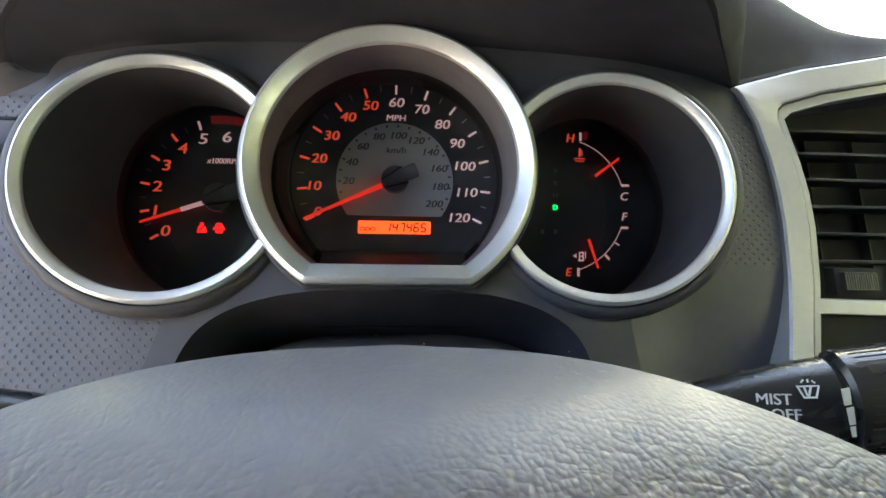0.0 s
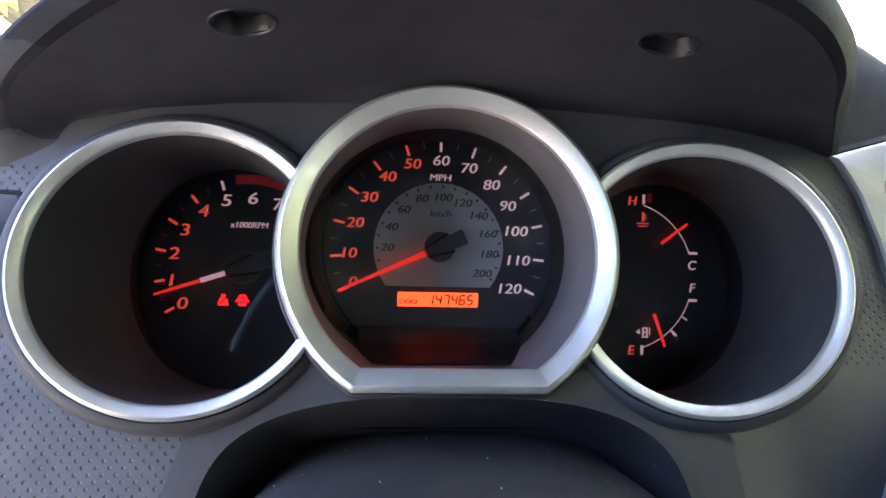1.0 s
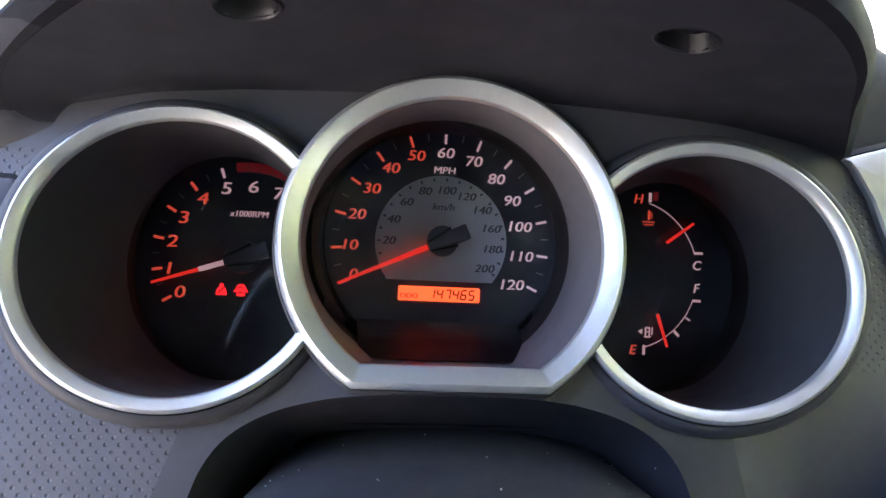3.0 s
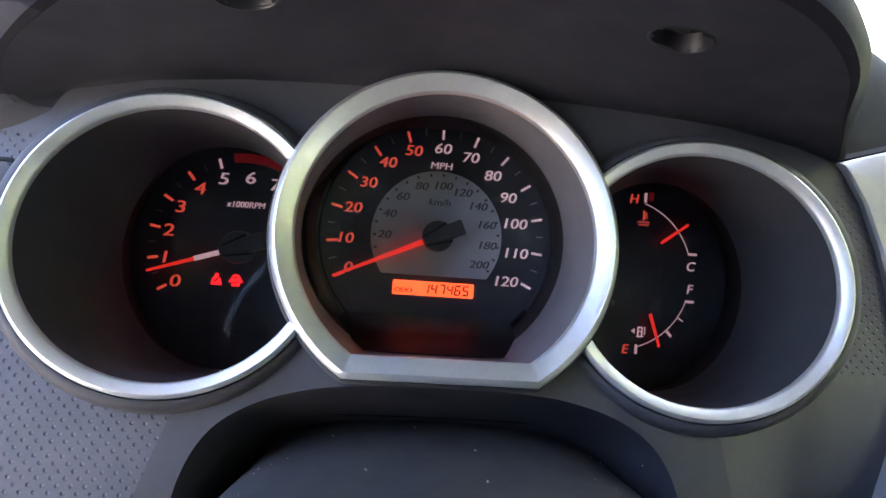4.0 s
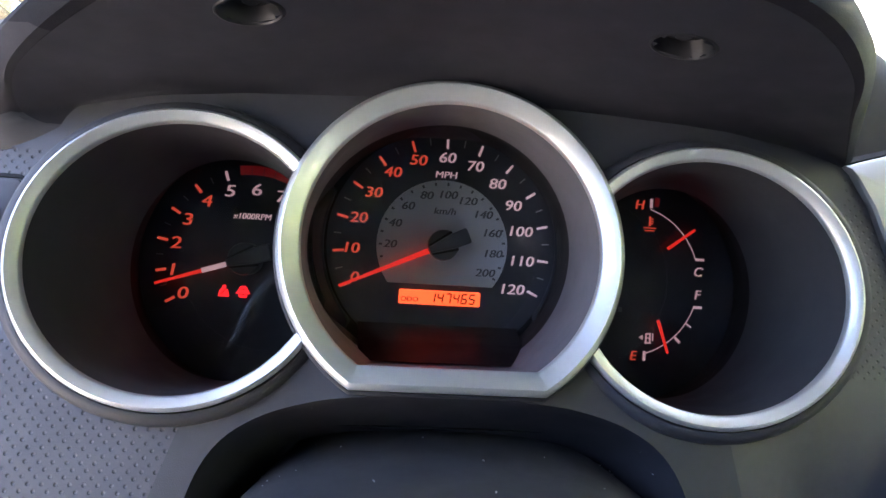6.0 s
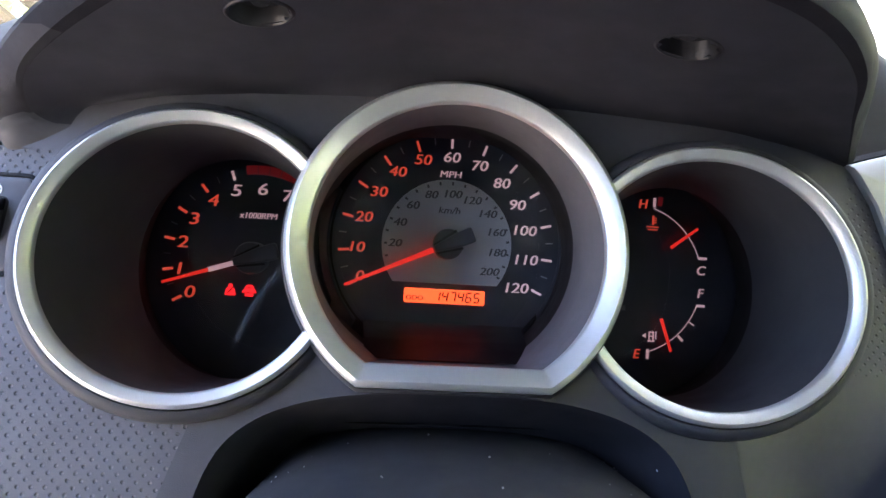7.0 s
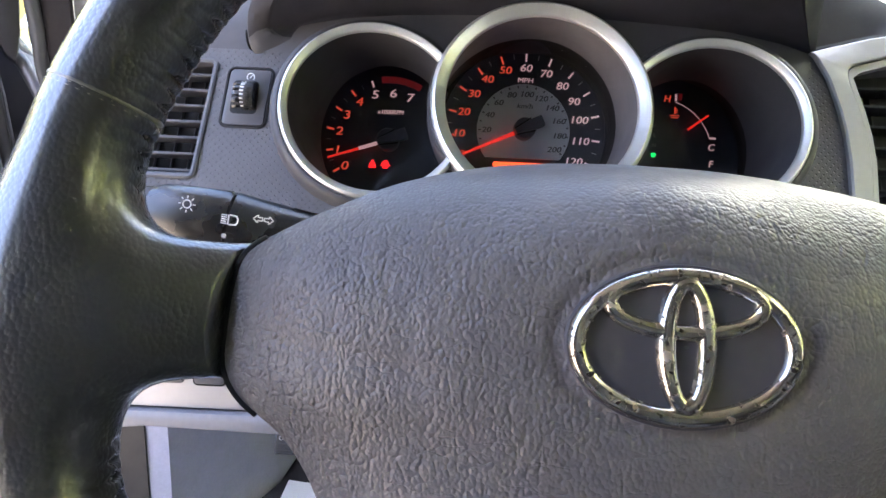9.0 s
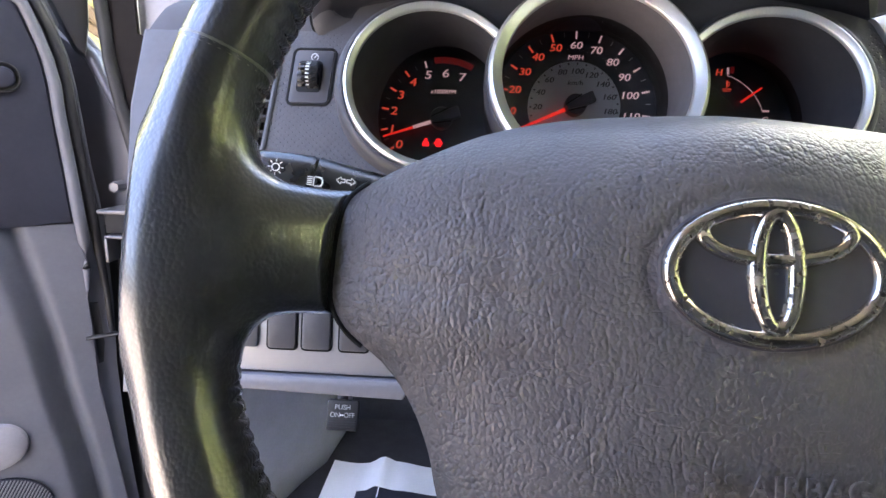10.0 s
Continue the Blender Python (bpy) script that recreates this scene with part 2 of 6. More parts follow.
M_TAUPE = surface("pillar trim", (0.014, 0.0125, 0.012), 0.9, spec=0.1, grain=1600, bump=0.0001)
M_CLOTH = surface("headliner", (0.26, 0.255, 0.245), 0.9, grain=900, bump=0.0003)
M_SEAT = surface("seat cloth", (0.085, 0.085, 0.089), 0.9, grain=900, bump=0.0004)
M_LENS = clear_glass("gauge lens plastic", gloss=0.04)
M_PANE = clear_glass("window glass", tint=(0.93, 0.96, 0.94), gloss=0.0)


# ---- building helpers ----
home = {}


def thing(name, at, label, category, base=DASH, group=""):
    ob = new(name)
    ob.empty_display_size = 0.02
    ob.matrix_world = base @ Matrix.Translation(at)
    home[ob] = (Matrix.Translation(at), base)
    return tagged(ob, label, category, group)


def mesh_of(name, bm, material, smooth=True, sharp=35):
    bmesh.ops.remove_doubles(bm, verts=bm.verts, dist=1e-6)
    bmesh.ops.recalc_face_normals(bm, faces=bm.faces)
    if smooth:
        for f in bm.faces:
            f.smooth = True
        for e in bm.edges:
            if len(e.link_faces) == 2 and e.calc_face_angle(0) > radians(sharp):
                e.smooth = False
    me = bpy.data.meshes.new(name)
    bm.to_mesh(me)
    bm.free()
    me.materials.append(material)
    return me


def part(name, bm, material, parent, label="", smooth=True, sharp=35):
    """One mesh under a thing or under a part; bm is in the frame of the thing."""
    root = parent
    while root.parent:
        root = root.parent
    bm.transform(home[root][0].inverted())
    ob = new(name, mesh_of(name, bm, material, smooth, sharp))
    ob.parent = parent
    return tagged(ob, label) if label else ob


def fixed(name, bm, material, label, category, base=DASH):
    """A piece of the setting."""
    ob = new(name, mesh_of(name, bm, material))
    ob.matrix_world = base
    return tagged(ob, label, category, kind="structure")


def sheet(rows, closed_u=False, closed_v=False, bm=None):
    """A surface through rows of points."""
    bm = bm or bmesh.new()
    vs = [[bm.verts.new(p) for p in r] for r in rows]
    nu, nv = len(vs), len(vs[0])
    for i in range(nu if closed_u else nu - 1):
        for j in range(nv if closed_v else nv - 1):
            q = [vs[i][j], vs[(i + 1) % nu][j], vs[(i + 1) % nu][(j + 1) % nv], vs[i][(j + 1) % nv]]
            if len(set(q)) == 4:
                bm.faces.new(q)
    return bm


def cap(bm, points):
    bm.faces.new([bm.verts.new(p) for p in points])


def offset(path, o):
    """The closed plane path moved outward by o, with mitred corners (path runs anticlockwise)."""
    n, out = len(path), []
    for i in range(n):
        a, p, c = (Vector(path[k % n]) for k in (i - 1, i, i + 1))
        d0, d1 = (p - a).normalized(), (c - p).normalized()
        n0, n1 = Vector((d0.y, -d0.x)), Vector((d1.y, -d1.x))
        m = (n0 + n1).normalized()
        out.append(p + m * (o / max(0.3, m.dot(n0))))
    return out


def sweep(path, profile, m, bm=None, closed=False):
    """Rings of the plane path (across, up), each moved outward and ahead by a pair of profile, laid by m."""
    rows = [[m @ Vector((p.x, d, p.y)) for p in offset(path, o)] for o, d in profile]
    return sheet(rows, closed_u=closed, closed_v=True, bm=bm)


def ellipse(rx, rz, cx, cz, n=240):
    return [(cx + rx * math.cos(2 * math.pi * k / n), cz + rz * math.sin(2 * math.pi * k / n)) for k in range(n)]


def circle(r, n=128, cx=0.0, cz=0.0):
    return [(cx + r * math.cos(2 * math.pi * k / n), cz + r * math.sin(2 * math.pi * k / n)) for k in range(n)]


def plate(path, d0, d1, m, bevel=0.0, bm=None):
    """A slab with the plane outline path, its face towards the driver at d0, its back at d1, the face's edge rounded."""
    bm = bm or bmesh.new()
    prof = [(0, d1), (0, d0 + bevel)] + ([(-bevel * 0.3, d0 + bevel * 0.3), (-bevel, d0)] if bevel else [])
    sweep(path, prof, m, bm)
    cap(bm, [m @ Vector((p.x, d0, p.y)) for p in offset(path, prof[-1][0])])
    cap(bm, [m @ Vector((p[0], d1, p[1])) for p in path])
    return bm


def rounded(x0, z0, x1, z1, r, n=5, lean=0.0):
    """A rectangle with round corners, anticlockwise; lean shifts the top sideways."""
    out = []
    for cx, cz, a in ((x1 - r, z0 + r, -90), (x1 - r, z1 - r, 0), (x0 + r, z1 - r, 90), (x0 + r, z0 + r, 180)):
        for k in range(n + 1):
            g = radians(a + 90 * k / n)
            z = cz + r * math.sin(g)
            out.append((cx + r * math.cos(g) + lean * (z - z0) / (z1 - z0), z))
    return out


def box(lo, hi, m=WORLD, bevel=0.0, bm=None):
    b = bmesh.new()
    bmesh.ops.create_cube(b, size=1)
    for v in b.verts:
        v.co = Vector([lo[k] + (v.co[k] + 0.5) * (hi[k] - lo[k]) for k in range(3)])
    if bevel:
        bmesh.ops.bevel(b, geom=b.edges[:], offset=bevel, segments=2, profile=0.5, affect="EDGES")
    b.transform(m)
    if bm is None:
        return b
    me = bpy.data.meshes.new("tmp")
    b.to_mesh(me)
    b.free()
    bm.from_mesh(me)
    bpy.data.meshes.remove(me)
    return bm


def tube(points, radii, n=20, squash=(1, 1), up=(0, 0, 1), bm=None, caps=True, closed=False):
    """A round bar through points; radii one for each; squash scales it across and along up."""
    pts = [Vector(p) for p in points]
    rows = []
    for i, p in enumerate(pts):
        a, c = (pts[i - 1], pts[(i + 1) % len(pts)]) if closed else (pts[max(i - 1, 0)], pts[min(i + 1, len(pts) - 1)])
        d = (c - a).normalized()
        side = d.cross(Vector(up)).normalized()
        top = side.cross(d)
        rows.append([p + radii[i] * (squash[0] * math.cos(2 * math.pi * k / n) * side + squash[1] * math.sin(2 * math.pi * k / n) * top) for k in range(n)])
    bm = sheet(rows, closed_u=closed, closed_v=True, bm=bm)
    if caps and not closed:
        cap(bm, rows[0])
        cap(bm, rows[-1])
    return bm


def curve_through(points, n):
    """n + 1 points of a smooth line through the given ones, evenly by parameter."""
    p = [Vector(q) for q in points]
    p = [2 * p[0] - p[1]] + p + [2 * p[-1] - p[-2]]
    out = []
    for k in range(n + 1):
        s = k / n * (len(p) - 3)
        i = min(int(s), len(p) - 4)
        t = s - i
        a, b, c, d = p[i : i + 4]
        out.append(0.5 * ((2 * b) + (c - a) * t + (2 * a - 5 * b + 4 * c - d) * t * t + (3 * b - a - 3 * c + d) * t ** 3))
    return out


def lettering(name, words, size, m, material, parent, label="", shear=0.12, heavy=0.0, wide=1.0, raise_by=0.00012, spacing=1.0, bold=0.0):
    """Words in the built-in font, centred at m, whose x runs along the line and whose z looks at the reader."""
    cu = bpy.data.curves.new(name, "FONT")
    cu.body, cu.size, cu.shear, cu.offset, cu.extrude = words, size, shear, heavy * size, raise_by
    cu.align_x, cu.align_y, cu.resolution_u, cu.space_character = "CENTER", "CENTER", 3, spacing
    tmp = bpy.data.objects.new("tmp", cu)
    me = bpy.data.meshes.new_from_object(tmp)
    bpy.data.objects.remove(tmp)
    bpy.data.curves.remove(cu)
    bm = bmesh.new()
    bm.from_mesh(me)
    bpy.data.meshes.remove(me)
    if bold:
        twin = bm.copy()
        twin.transform(Matrix.Translation((bold * size, 0, -raise_by * 0.4)))
        bm.transform(Matrix.Translation((-bold * size, 0, 0)))
        tmp = bpy.data.meshes.new("tmp")
        twin.to_mesh(tmp)
        twin.free()
        bm.from_mesh(tmp)
        bpy.data.meshes.remove(tmp)
    bm.transform(m @ Matrix.Diagonal((wide, 1, 1, 1)))
    return part(name, bm, material, parent, label, smooth=False)


def on_dial(x, z, y, turn=0.0):
    """Stands a flat mark upright at that place of a dial."""
    return pose(x, y, z, 90, 0, 0) @ pose(0, 0, 0, 0, 0, turn)


def bar(x, z, y, length, width, angle, thick=0.0003, taper=1.0, bm=None):
    """A flat bar on a dial, its middle at (x, z), turned by angle degrees."""
    m = pose(x, y, z, 90, 0, 0) @ pose(0, 0, 0, 0, 0, angle)
    a, b, c = length / 2, width / 2, width / 2 * taper
    bm = bm or bmesh.new()
    lo = [m @ Vector(p) for p in ((-a, -b, 0), (a, -c, 0), (a, c, 0), (-a, b, 0))]
    hi = [m @ Vector(p) for p in ((-a, -b, thick), (a, -c, thick), (a, c, thick), (-a, b, thick))]
    sheet([lo, hi], closed_v=True, bm=bm)
    cap(bm, hi)
    return bm


# ---- dashboard panel ----
def pan(x, z, out=0.0):
    """A place on the panel's plane."""
    return Vector((x, 0.280 + 0.22 * z - out, z))


PAN = Matrix(((1, 0, 0, 0), (0, 1, 0.22, 0.280), (0, 0, 1, 0), (0, 0, 0, 1)))
RING_C = pose(-0.001, 0.268, 0.0, -11, 0, 0)
RING_L = pose(-0.1085, 0.2625, -0.011, -11, 0, 8)
RING_R = pose(0.1054, 0.2611, -0.0112, -10, 0, -10.6)
RADIUS_L, RADIUS_R = 0.0600, 0.0589


def cluster_hole(n=144):
    """The outline of the three gauges together."""
    out = []
    for k in range(n):
        a = 2 * math.pi * k / n
        d, best = Vector((math.cos(a), math.sin(a))), 0.0
        for c, r in ((Vector((-0.001, 0.0)), 0.070), (Vector((-0.1085, -0.011)), 0.0605), (Vector((0.1065, -0.011)), 0.0600)):
            along = c.dot(d)
            gap = r * r - (c.length_squared - along * along)
            if gap > 0:
                best = max(best, along + math.sqrt(gap))
        p = best * d
        out.append((p.x, max(p.y, -0.0600) if abs(p.x) < 0.043 else p.y))
    return out


def arch_outline():
    left = [(-0.101, -0.132), (-0.0985, -0.105), (-0.0905, -0.0860), (-0.075, -0.0742), (-0.052, -0.0672), (-0.025, -0.0645), (0.0, -0.0640)]
    return left + [(-x, z) for x, z in reversed(left[:-1])]


def fill_panel(outer, holes):
    """A flat sheet on the panel's plane with openings cut through it."""
    bm = bmesh.new()
    edges = []
    for loop in (outer, *holes):
        vs = [bm.verts.new((x, 0, z)) for x, z in loop]
        edges += [bm.edges.new((a, b)) for a, b in zip(vs, vs[1:] + vs[:1])]
    bmesh.ops.triangle_fill(bm, edges=edges, use_beauty=True, use_dissolve=False)
    return bm


VENT_L = rounded(-0.2890, -0.0615, -0.2231, 0.0218, 0.005, lean=0.0057)
SWITCH_ROW = rounded(-0.2960, -0.1165, -0.2005, -0.0838, 0.004)
KNOB_PLATE = rounded(-0.2107, -0.0240, -0.1833, 0.0150, 0.003, lean=0.002)
arch = [(p.x, p.z) for p in curve_through([(x, 0, z) for x, z in arch_outline()], 60)]
panel_edge = ([(-0.3030, -0.132), (-0.250, -0.128), (-0.165, -0.121), (-0.135, -0.125)] + arch +
              [(0.118, -0.132), (0.118, -0.0735), (0.128, -0.0700), (0.138, -0.0655), (0.148, -0.0585), (0.156, -0.0500), (0.2028, -0.0500), (0.2035, -0.030), (0.2015, 0.002), (0.1955, 0.0285), (0.1850, 0.0463)] +
              [(0.165, 0.053), (0.13, 0.060), (0.07, 0.0655), (0.035, 0.076), (0.0, 0.0800), (-0.04, 0.076), (-0.08, 0.0635), (-0.135, 0.057), (-0.165, 0.050),
               (-0.187, 0.038), (-0.21, 0.0325), (-0.3165, 0.0270), (-0.3165, -0.03)])
b = fill_panel(panel_edge, [list(reversed(cluster_hole())), VENT_L])
b.transform(PAN)
fixed("dash_panel", b, M_PANEL, "dark grey dash panel with a fine dimpled grain", "dashboard")


def lower_corner():
    """The panel's lower corner beside the column, hollowed and turned under so that it shades darker."""
    columns = []
    for x in np.linspace(0.116, 0.2035, 36):
        top = -0.0490 if x > 0.1545 else -0.011 - math.sqrt(max(0.0, 0.0612 ** 2 - (x - 0.1065) ** 2))
        column = []
        for z in np.linspace(top, -0.132, 20):
            under = max(0.0, (-0.049 - z) / 0.083)
            side = min(1.0, max(0.0, (x - 0.112) / 0.045))
            column.append(pan(float(x), float(z), -0.026 * under ** 1.7 * side * side * (3 - 2 * side)))
        columns.append(column)
    return sheet(columns)


fixed("dash_panel_corner", lower_corner(), M_SMOOTH, "smooth grey corner of the dash panel beside the column", "dashboard")

upper = [p for p in cluster_hole(288) if p[1] > 0.0005]
upper = sorted(upper, key=lambda p: math.atan2(p[1], p[0]))
surround = upper + [(-0.1790, 0.001), (-0.1745, 0.0285), (-0.1970, 0.0285), (-0.1960, 0.0350), (-0.165, 0.0495), (-0.135, 0.0565), (-0.08, 0.0630), (-0.04, 0.0755), (0.0, 0.0795), (0.035, 0.0755), (0.07, 0.0650), (0.13, 0.0595), (0.165, 0.0525), (0.1835, 0.0462), (0.1815, 0.020), (0.1790, 0.001)]
b = fill_panel(surround, [])
b.transform(Matrix.Translation((0, -0.0007, 0)) @ PAN)
fixed("gauge_surround", b, M_SMOOTH, "smooth grey surround of the gauges", "dashboard")

lower_hole = sorted(p for p in cluster_hole(288) if p[1] < 0.0 and -0.106 < p[0] < 0.116)
b = fill_panel(lower_hole + [(0.125, -0.132)] + list(reversed(arch)) + [(-0.118, -0.126)], [])
b.transform(Matrix.Translation((0, -0.0007, 0)) @ PAN)
fixed("lower_surround", b, M_COLLAR, "smooth dark grey panel under the gauges", "dashboard")

# the arched recess over the steering column
inner_arch = [Vector((x * 0.86, 0.306, -0.0905 + (z + 0.0643) * 0.62)) for x, z in arch]
outer_arch = [pan(x, z) for x, z in arch]
mid_arch = [o.lerp(i, 0.35) + Vector((0, -0.002, 0.004)) for o, i in zip(outer_arch, inner_arch)]
back_arch = [Vector((p.x * 0.98, 0.36, p.z - 0.012)) for p in inner_arch]
low_arch = [Vector((p.x, 0.42, p.z - 0.075)) for p in back_arch]
fixed("column_recess", sheet([outer_arch, mid_arch, inner_arch, back_arch, low_arch]), M_UNDER, "black plastic arch over the steering column", "dashboard")


# ---- instrument cluster ----
cluster = thing("instrument_cluster", (0, 0.31, -0.06), "three round gauges with satin silver rings, lit red, in the dashboard", "instrument cluster")


def outside_centre(bm, r=0.0690):
    """Cuts away what would stand inside the middle gauge."""
    gone = [f for f in bm.faces if math.hypot((c := f.calc_center_median()).x + 0.001, c.z) < r and c.z > -0.062]
    bmesh.ops.delete(bm, geom=gone, context="FACES")
    return bm


def beside(path, r=0.0672):
    """A side dial's outline, pushed out of the middle gauge."""
    out = []
    for x, z in ((p[0], p[1]) for p in path):
        d = math.hypot(x + 0.001, z)
        k = r / d if d < r else 1.0
        out.append(((x + 0.001) * k - 0.001, z * k))
    return out


def d_shape(r, chord, n=150):
    """A circle with a flat foot, anticlockwise."""
    a0 = math.asin(chord / r)
    span = math.pi - 2 * a0
    out = []
    for k in range(n + 1):
        a = a0 + span * k / n
        out.append((r * math.cos(a), r * math.sin(a)))
    foot = out[-1], out[0]
    out += [(foot[0][0] + (foot[1][0] - foot[0][0]) * k / 24, chord) for k in range(1, 24)]
    return out


D_OUT = d_shape(0.0725, -0.0612)
ring_profile = [(0.0005, 0.010), (0.0006, 0.0030), (0.0003, 0.0022), (-0.0018, 0.0002), (-0.0023, 0.0), (-0.0028, 0.0003), (-0.0084, 0.0030), (-0.0090, 0.0038), (-0.0092, 0.0060)]
part("gauge_ring", sweep(D_OUT, ring_profile, RING_C), M_SILVER, cluster, "wide satin silver ring with a flat foot")
side_profile = [(0.0004, 0.008), (0.0005, 0.0022), (0.0002, 0.0016), (-0.0008, 0.0003), (-0.0013, 0.0001), (-0.0046, 0.0016), (-0.0052, 0.0024), (-0.0054, 0.0045)]
for m, r in ((RING_L, RADIUS_L), (RING_R, RADIUS_R)):
    part("gauge_ring", outside_centre(sweep(circle(r, 300), side_profile, m), 0.0706), M_SILVER, cluster, "satin silver ring")
    part("collar", outside_centre(sweep(circle(r, 240), [(0.0008, 0.008), (0.0012, 0.0034), (0.0022, 0.0034), (0.0046, 0.0050), (0.0064, 0.0092), (0.0070, 0.030)], m), 0.0715), M_COLLAR, cluster, "dark grey collar round the ring")
part("collar", sweep(D_OUT, [(0.0008, 0.009), (0.0010, 0.0045), (0.0016, 0.0050), (0.0024, 0.0075), (0.0028, 0.012), (0.0030, 0.026)], RING_C), M_COLLAR, cluster, "dark grey collar round the ring")


def tunnel(ring_path, m, o, d, foot, material, end_y, clip):
    front = [m @ Vector((p.x, d, p.y)) for p in offset(ring_path, o)]
    rows = [[a.lerp(Vector((f[0], end_y, f[1])), s) for a, f in zip(front, foot)] for s in (0, 0.25, 0.5, 0.75, 1)]
    bm = sheet(rows, closed_v=True)
    return outside_centre(bm, 0.0700) if clip else bm


deep = d_shape(0.0645, -0.0590)
deep = [(x * 1.10 if x < 0 else x, z - 0.003) for x, z in deep]
part("gauge_wall", tunnel(D_OUT, RING_C, -0.0091, 0.0055, deep, M_WALL_LIT, 0.325, False), M_WALL_LIT, cluster, "dark grey funnel wall")
# Black skirts hold the shade between the funnel's end and the dial.
part("gauge_shade_skirt", sheet([[(x, 0.325, z) for x, z in deep], [(x * 1.05, 0.3615, z * 1.05) for x, z in deep]], closed_v=True), M_GAP_SHADE, cluster)
for m, r, cx in ((RING_L, RADIUS_L, -0.1075), (RING_R, RADIUS_R, 0.1150)):
    foot = ellipse(0.0490, 0.0555, cx, -0.0195)
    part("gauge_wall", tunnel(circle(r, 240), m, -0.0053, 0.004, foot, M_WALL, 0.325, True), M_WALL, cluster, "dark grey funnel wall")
    part("gauge_shade_skirt", sheet([[(x, 0.325, z) for x, z in beside(foot)], [(x, 0.3612, z) for x, z in beside(ellipse(0.062, 0.067, cx, -0.0185), 0.0685)]], closed_v=True), M_GAP_SHADE, cluster)

# Unseen box, added to block stray light from behind the cluster.
part("housing", sheet([[(x, y, z) for x, z in ((-0.20 * k, -0.088 * k), (0.20 * k, -0.088 * k), (0.20 * k, 0.060 * k), (0.08 * k, 0.085 * k), (-0.08 * k, 0.085 * k), (-0.20 * k, 0.060 * k))] for k, y in ((0.985, 0.2975), (1.0, 0.372), (0.01, 0.372))], closed_v=True), M_GAP_SHADE, cluster, "unseen black box added to stop light leaking behind the dials")



def gauge_lens(path, cx, cz):
    """A flat clear lens, its tilt chosen to fit the reflections in the camera's view."""
    rows = []
    for s, back in ((0.02, 0), (0.2, 0), (0.4, 0), (0.6, 0), (0.8, 0), (1.0, 0), (1.0, 0.0015)):
        row = []
        for x, z in ((p[0], p[1]) for p in path):
            zz = cz + (z - cz) * s
            y = 0.3345 + (0.062 - zz) * -0.05
            k = 1.0 + 0.0012 * (y - 0.325) / 0.001
            row.append((cx + (x - cx) * s * k, y + back, cz + (z - cz) * s * k))
        rows.append(row)
    return sheet(rows, closed_v=True)


part("lens", gauge_lens(deep, 0.0, 0.0), M_LENS, cluster, "clear plastic lens")
for cx in (-0.1075, 0.1150):
    part("lens", gauge_lens(beside(ellipse(0.0490, 0.0555, cx, -0.0195)), cx, -0.0195), M_LENS, cluster, "clear plastic lens")

# speedometer
SY = 0.3600


def disc(path, y, thick=0.0008):
    return plate(path, y, y + thick, WORLD)


speedo = part("speedometer_face", disc(d_shape(0.0665, -0.0610), SY), M_FACE, cluster, "black speedometer face")
part("centre_disc", plate(d_shape(0.0380, -0.0228), SY - 0.0012, SY + 0.0002, WORLD, 0.0004), M_DISC, speedo, "grey disc with a kilometre scale")
WAY = 1.915
for v in range(0, 125, 5):
    a = radians(90 - (v - 60) * WAY)
    major = v % 10 == 0
    ro, ri = (0.0630, 0.0566) if major else (0.0628, 0.0586)
    rm = (ro + ri) / 2
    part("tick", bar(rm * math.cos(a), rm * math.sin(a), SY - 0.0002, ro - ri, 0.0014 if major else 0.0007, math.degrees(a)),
         M_NUM_RED if v < 55 and major else (M_NUM_PINK if major else M_GREYPRINT), speedo)
PLACES = {0: (-0.0497, -0.0210), 10: (-0.0528, -0.0044), 20: (-0.0492, 0.0133), 30: (-0.0415, 0.0283), 40: (-0.0311, 0.0407), 50: (-0.0168, 0.0486), 60: (0.0000, 0.0511), 70: (0.0165, 0.0472), 80: (0.0302, 0.0377), 90: (0.0401, 0.0255), 100: (0.0449, 0.0106), 110: (0.0465, -0.0067), 120: (0.0417, -0.0235)}
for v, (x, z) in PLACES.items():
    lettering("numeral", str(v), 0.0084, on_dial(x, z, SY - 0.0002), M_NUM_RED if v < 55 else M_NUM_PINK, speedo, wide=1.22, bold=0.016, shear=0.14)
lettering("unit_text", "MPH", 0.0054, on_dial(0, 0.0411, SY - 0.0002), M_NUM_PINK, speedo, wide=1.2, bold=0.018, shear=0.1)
lettering("unit_text", "km/h", 0.0056, on_dial(0.0002, 0.0198, SY - 0.0014), M_DISC_INK, speedo, shear=0.2, bold=0.02, wide=1.15)
for k in range(0, 21):
    a = radians(205 - k * 11.75)
    part("tick", bar(0.0357 * math.cos(a), 0.0357 * math.sin(a), SY - 0.0014, 0.0018, 0.0012, math.degrees(a)), M_DISC_INK, speedo)
    if k % 2 == 0 and k > 0:
        r = 0.0304 if k < 10 else 0.0294
        lettering("numeral", str(k * 10), 0.0064, on_dial(r * math.cos(a), r * math.sin(a), SY - 0.0014), M_DISC_INK, speedo, shear=0.2, bold=0.026, wide=1.2)

# Added shelf, there only to give the display's reflection.
part("display_mirror", sheet([[(-0.046, 0.3592, -0.0460), (0.046, 0.3592, -0.0460)], [(-0.040, 0.300, -0.0570), (0.040, 0.300, -0.0570)]]), M_GLOSS, cluster, "glossy black shelf added to reflect the display")

# odometer display
lcd = part("display", plate(rounded(-0.0234, -0.0345, 0.0236, -0.0262, 0.0008), SY - 0.0014, SY + 0.0002, WORLD, 0.0002), M_LCD, cluster, "orange lit odometer display")
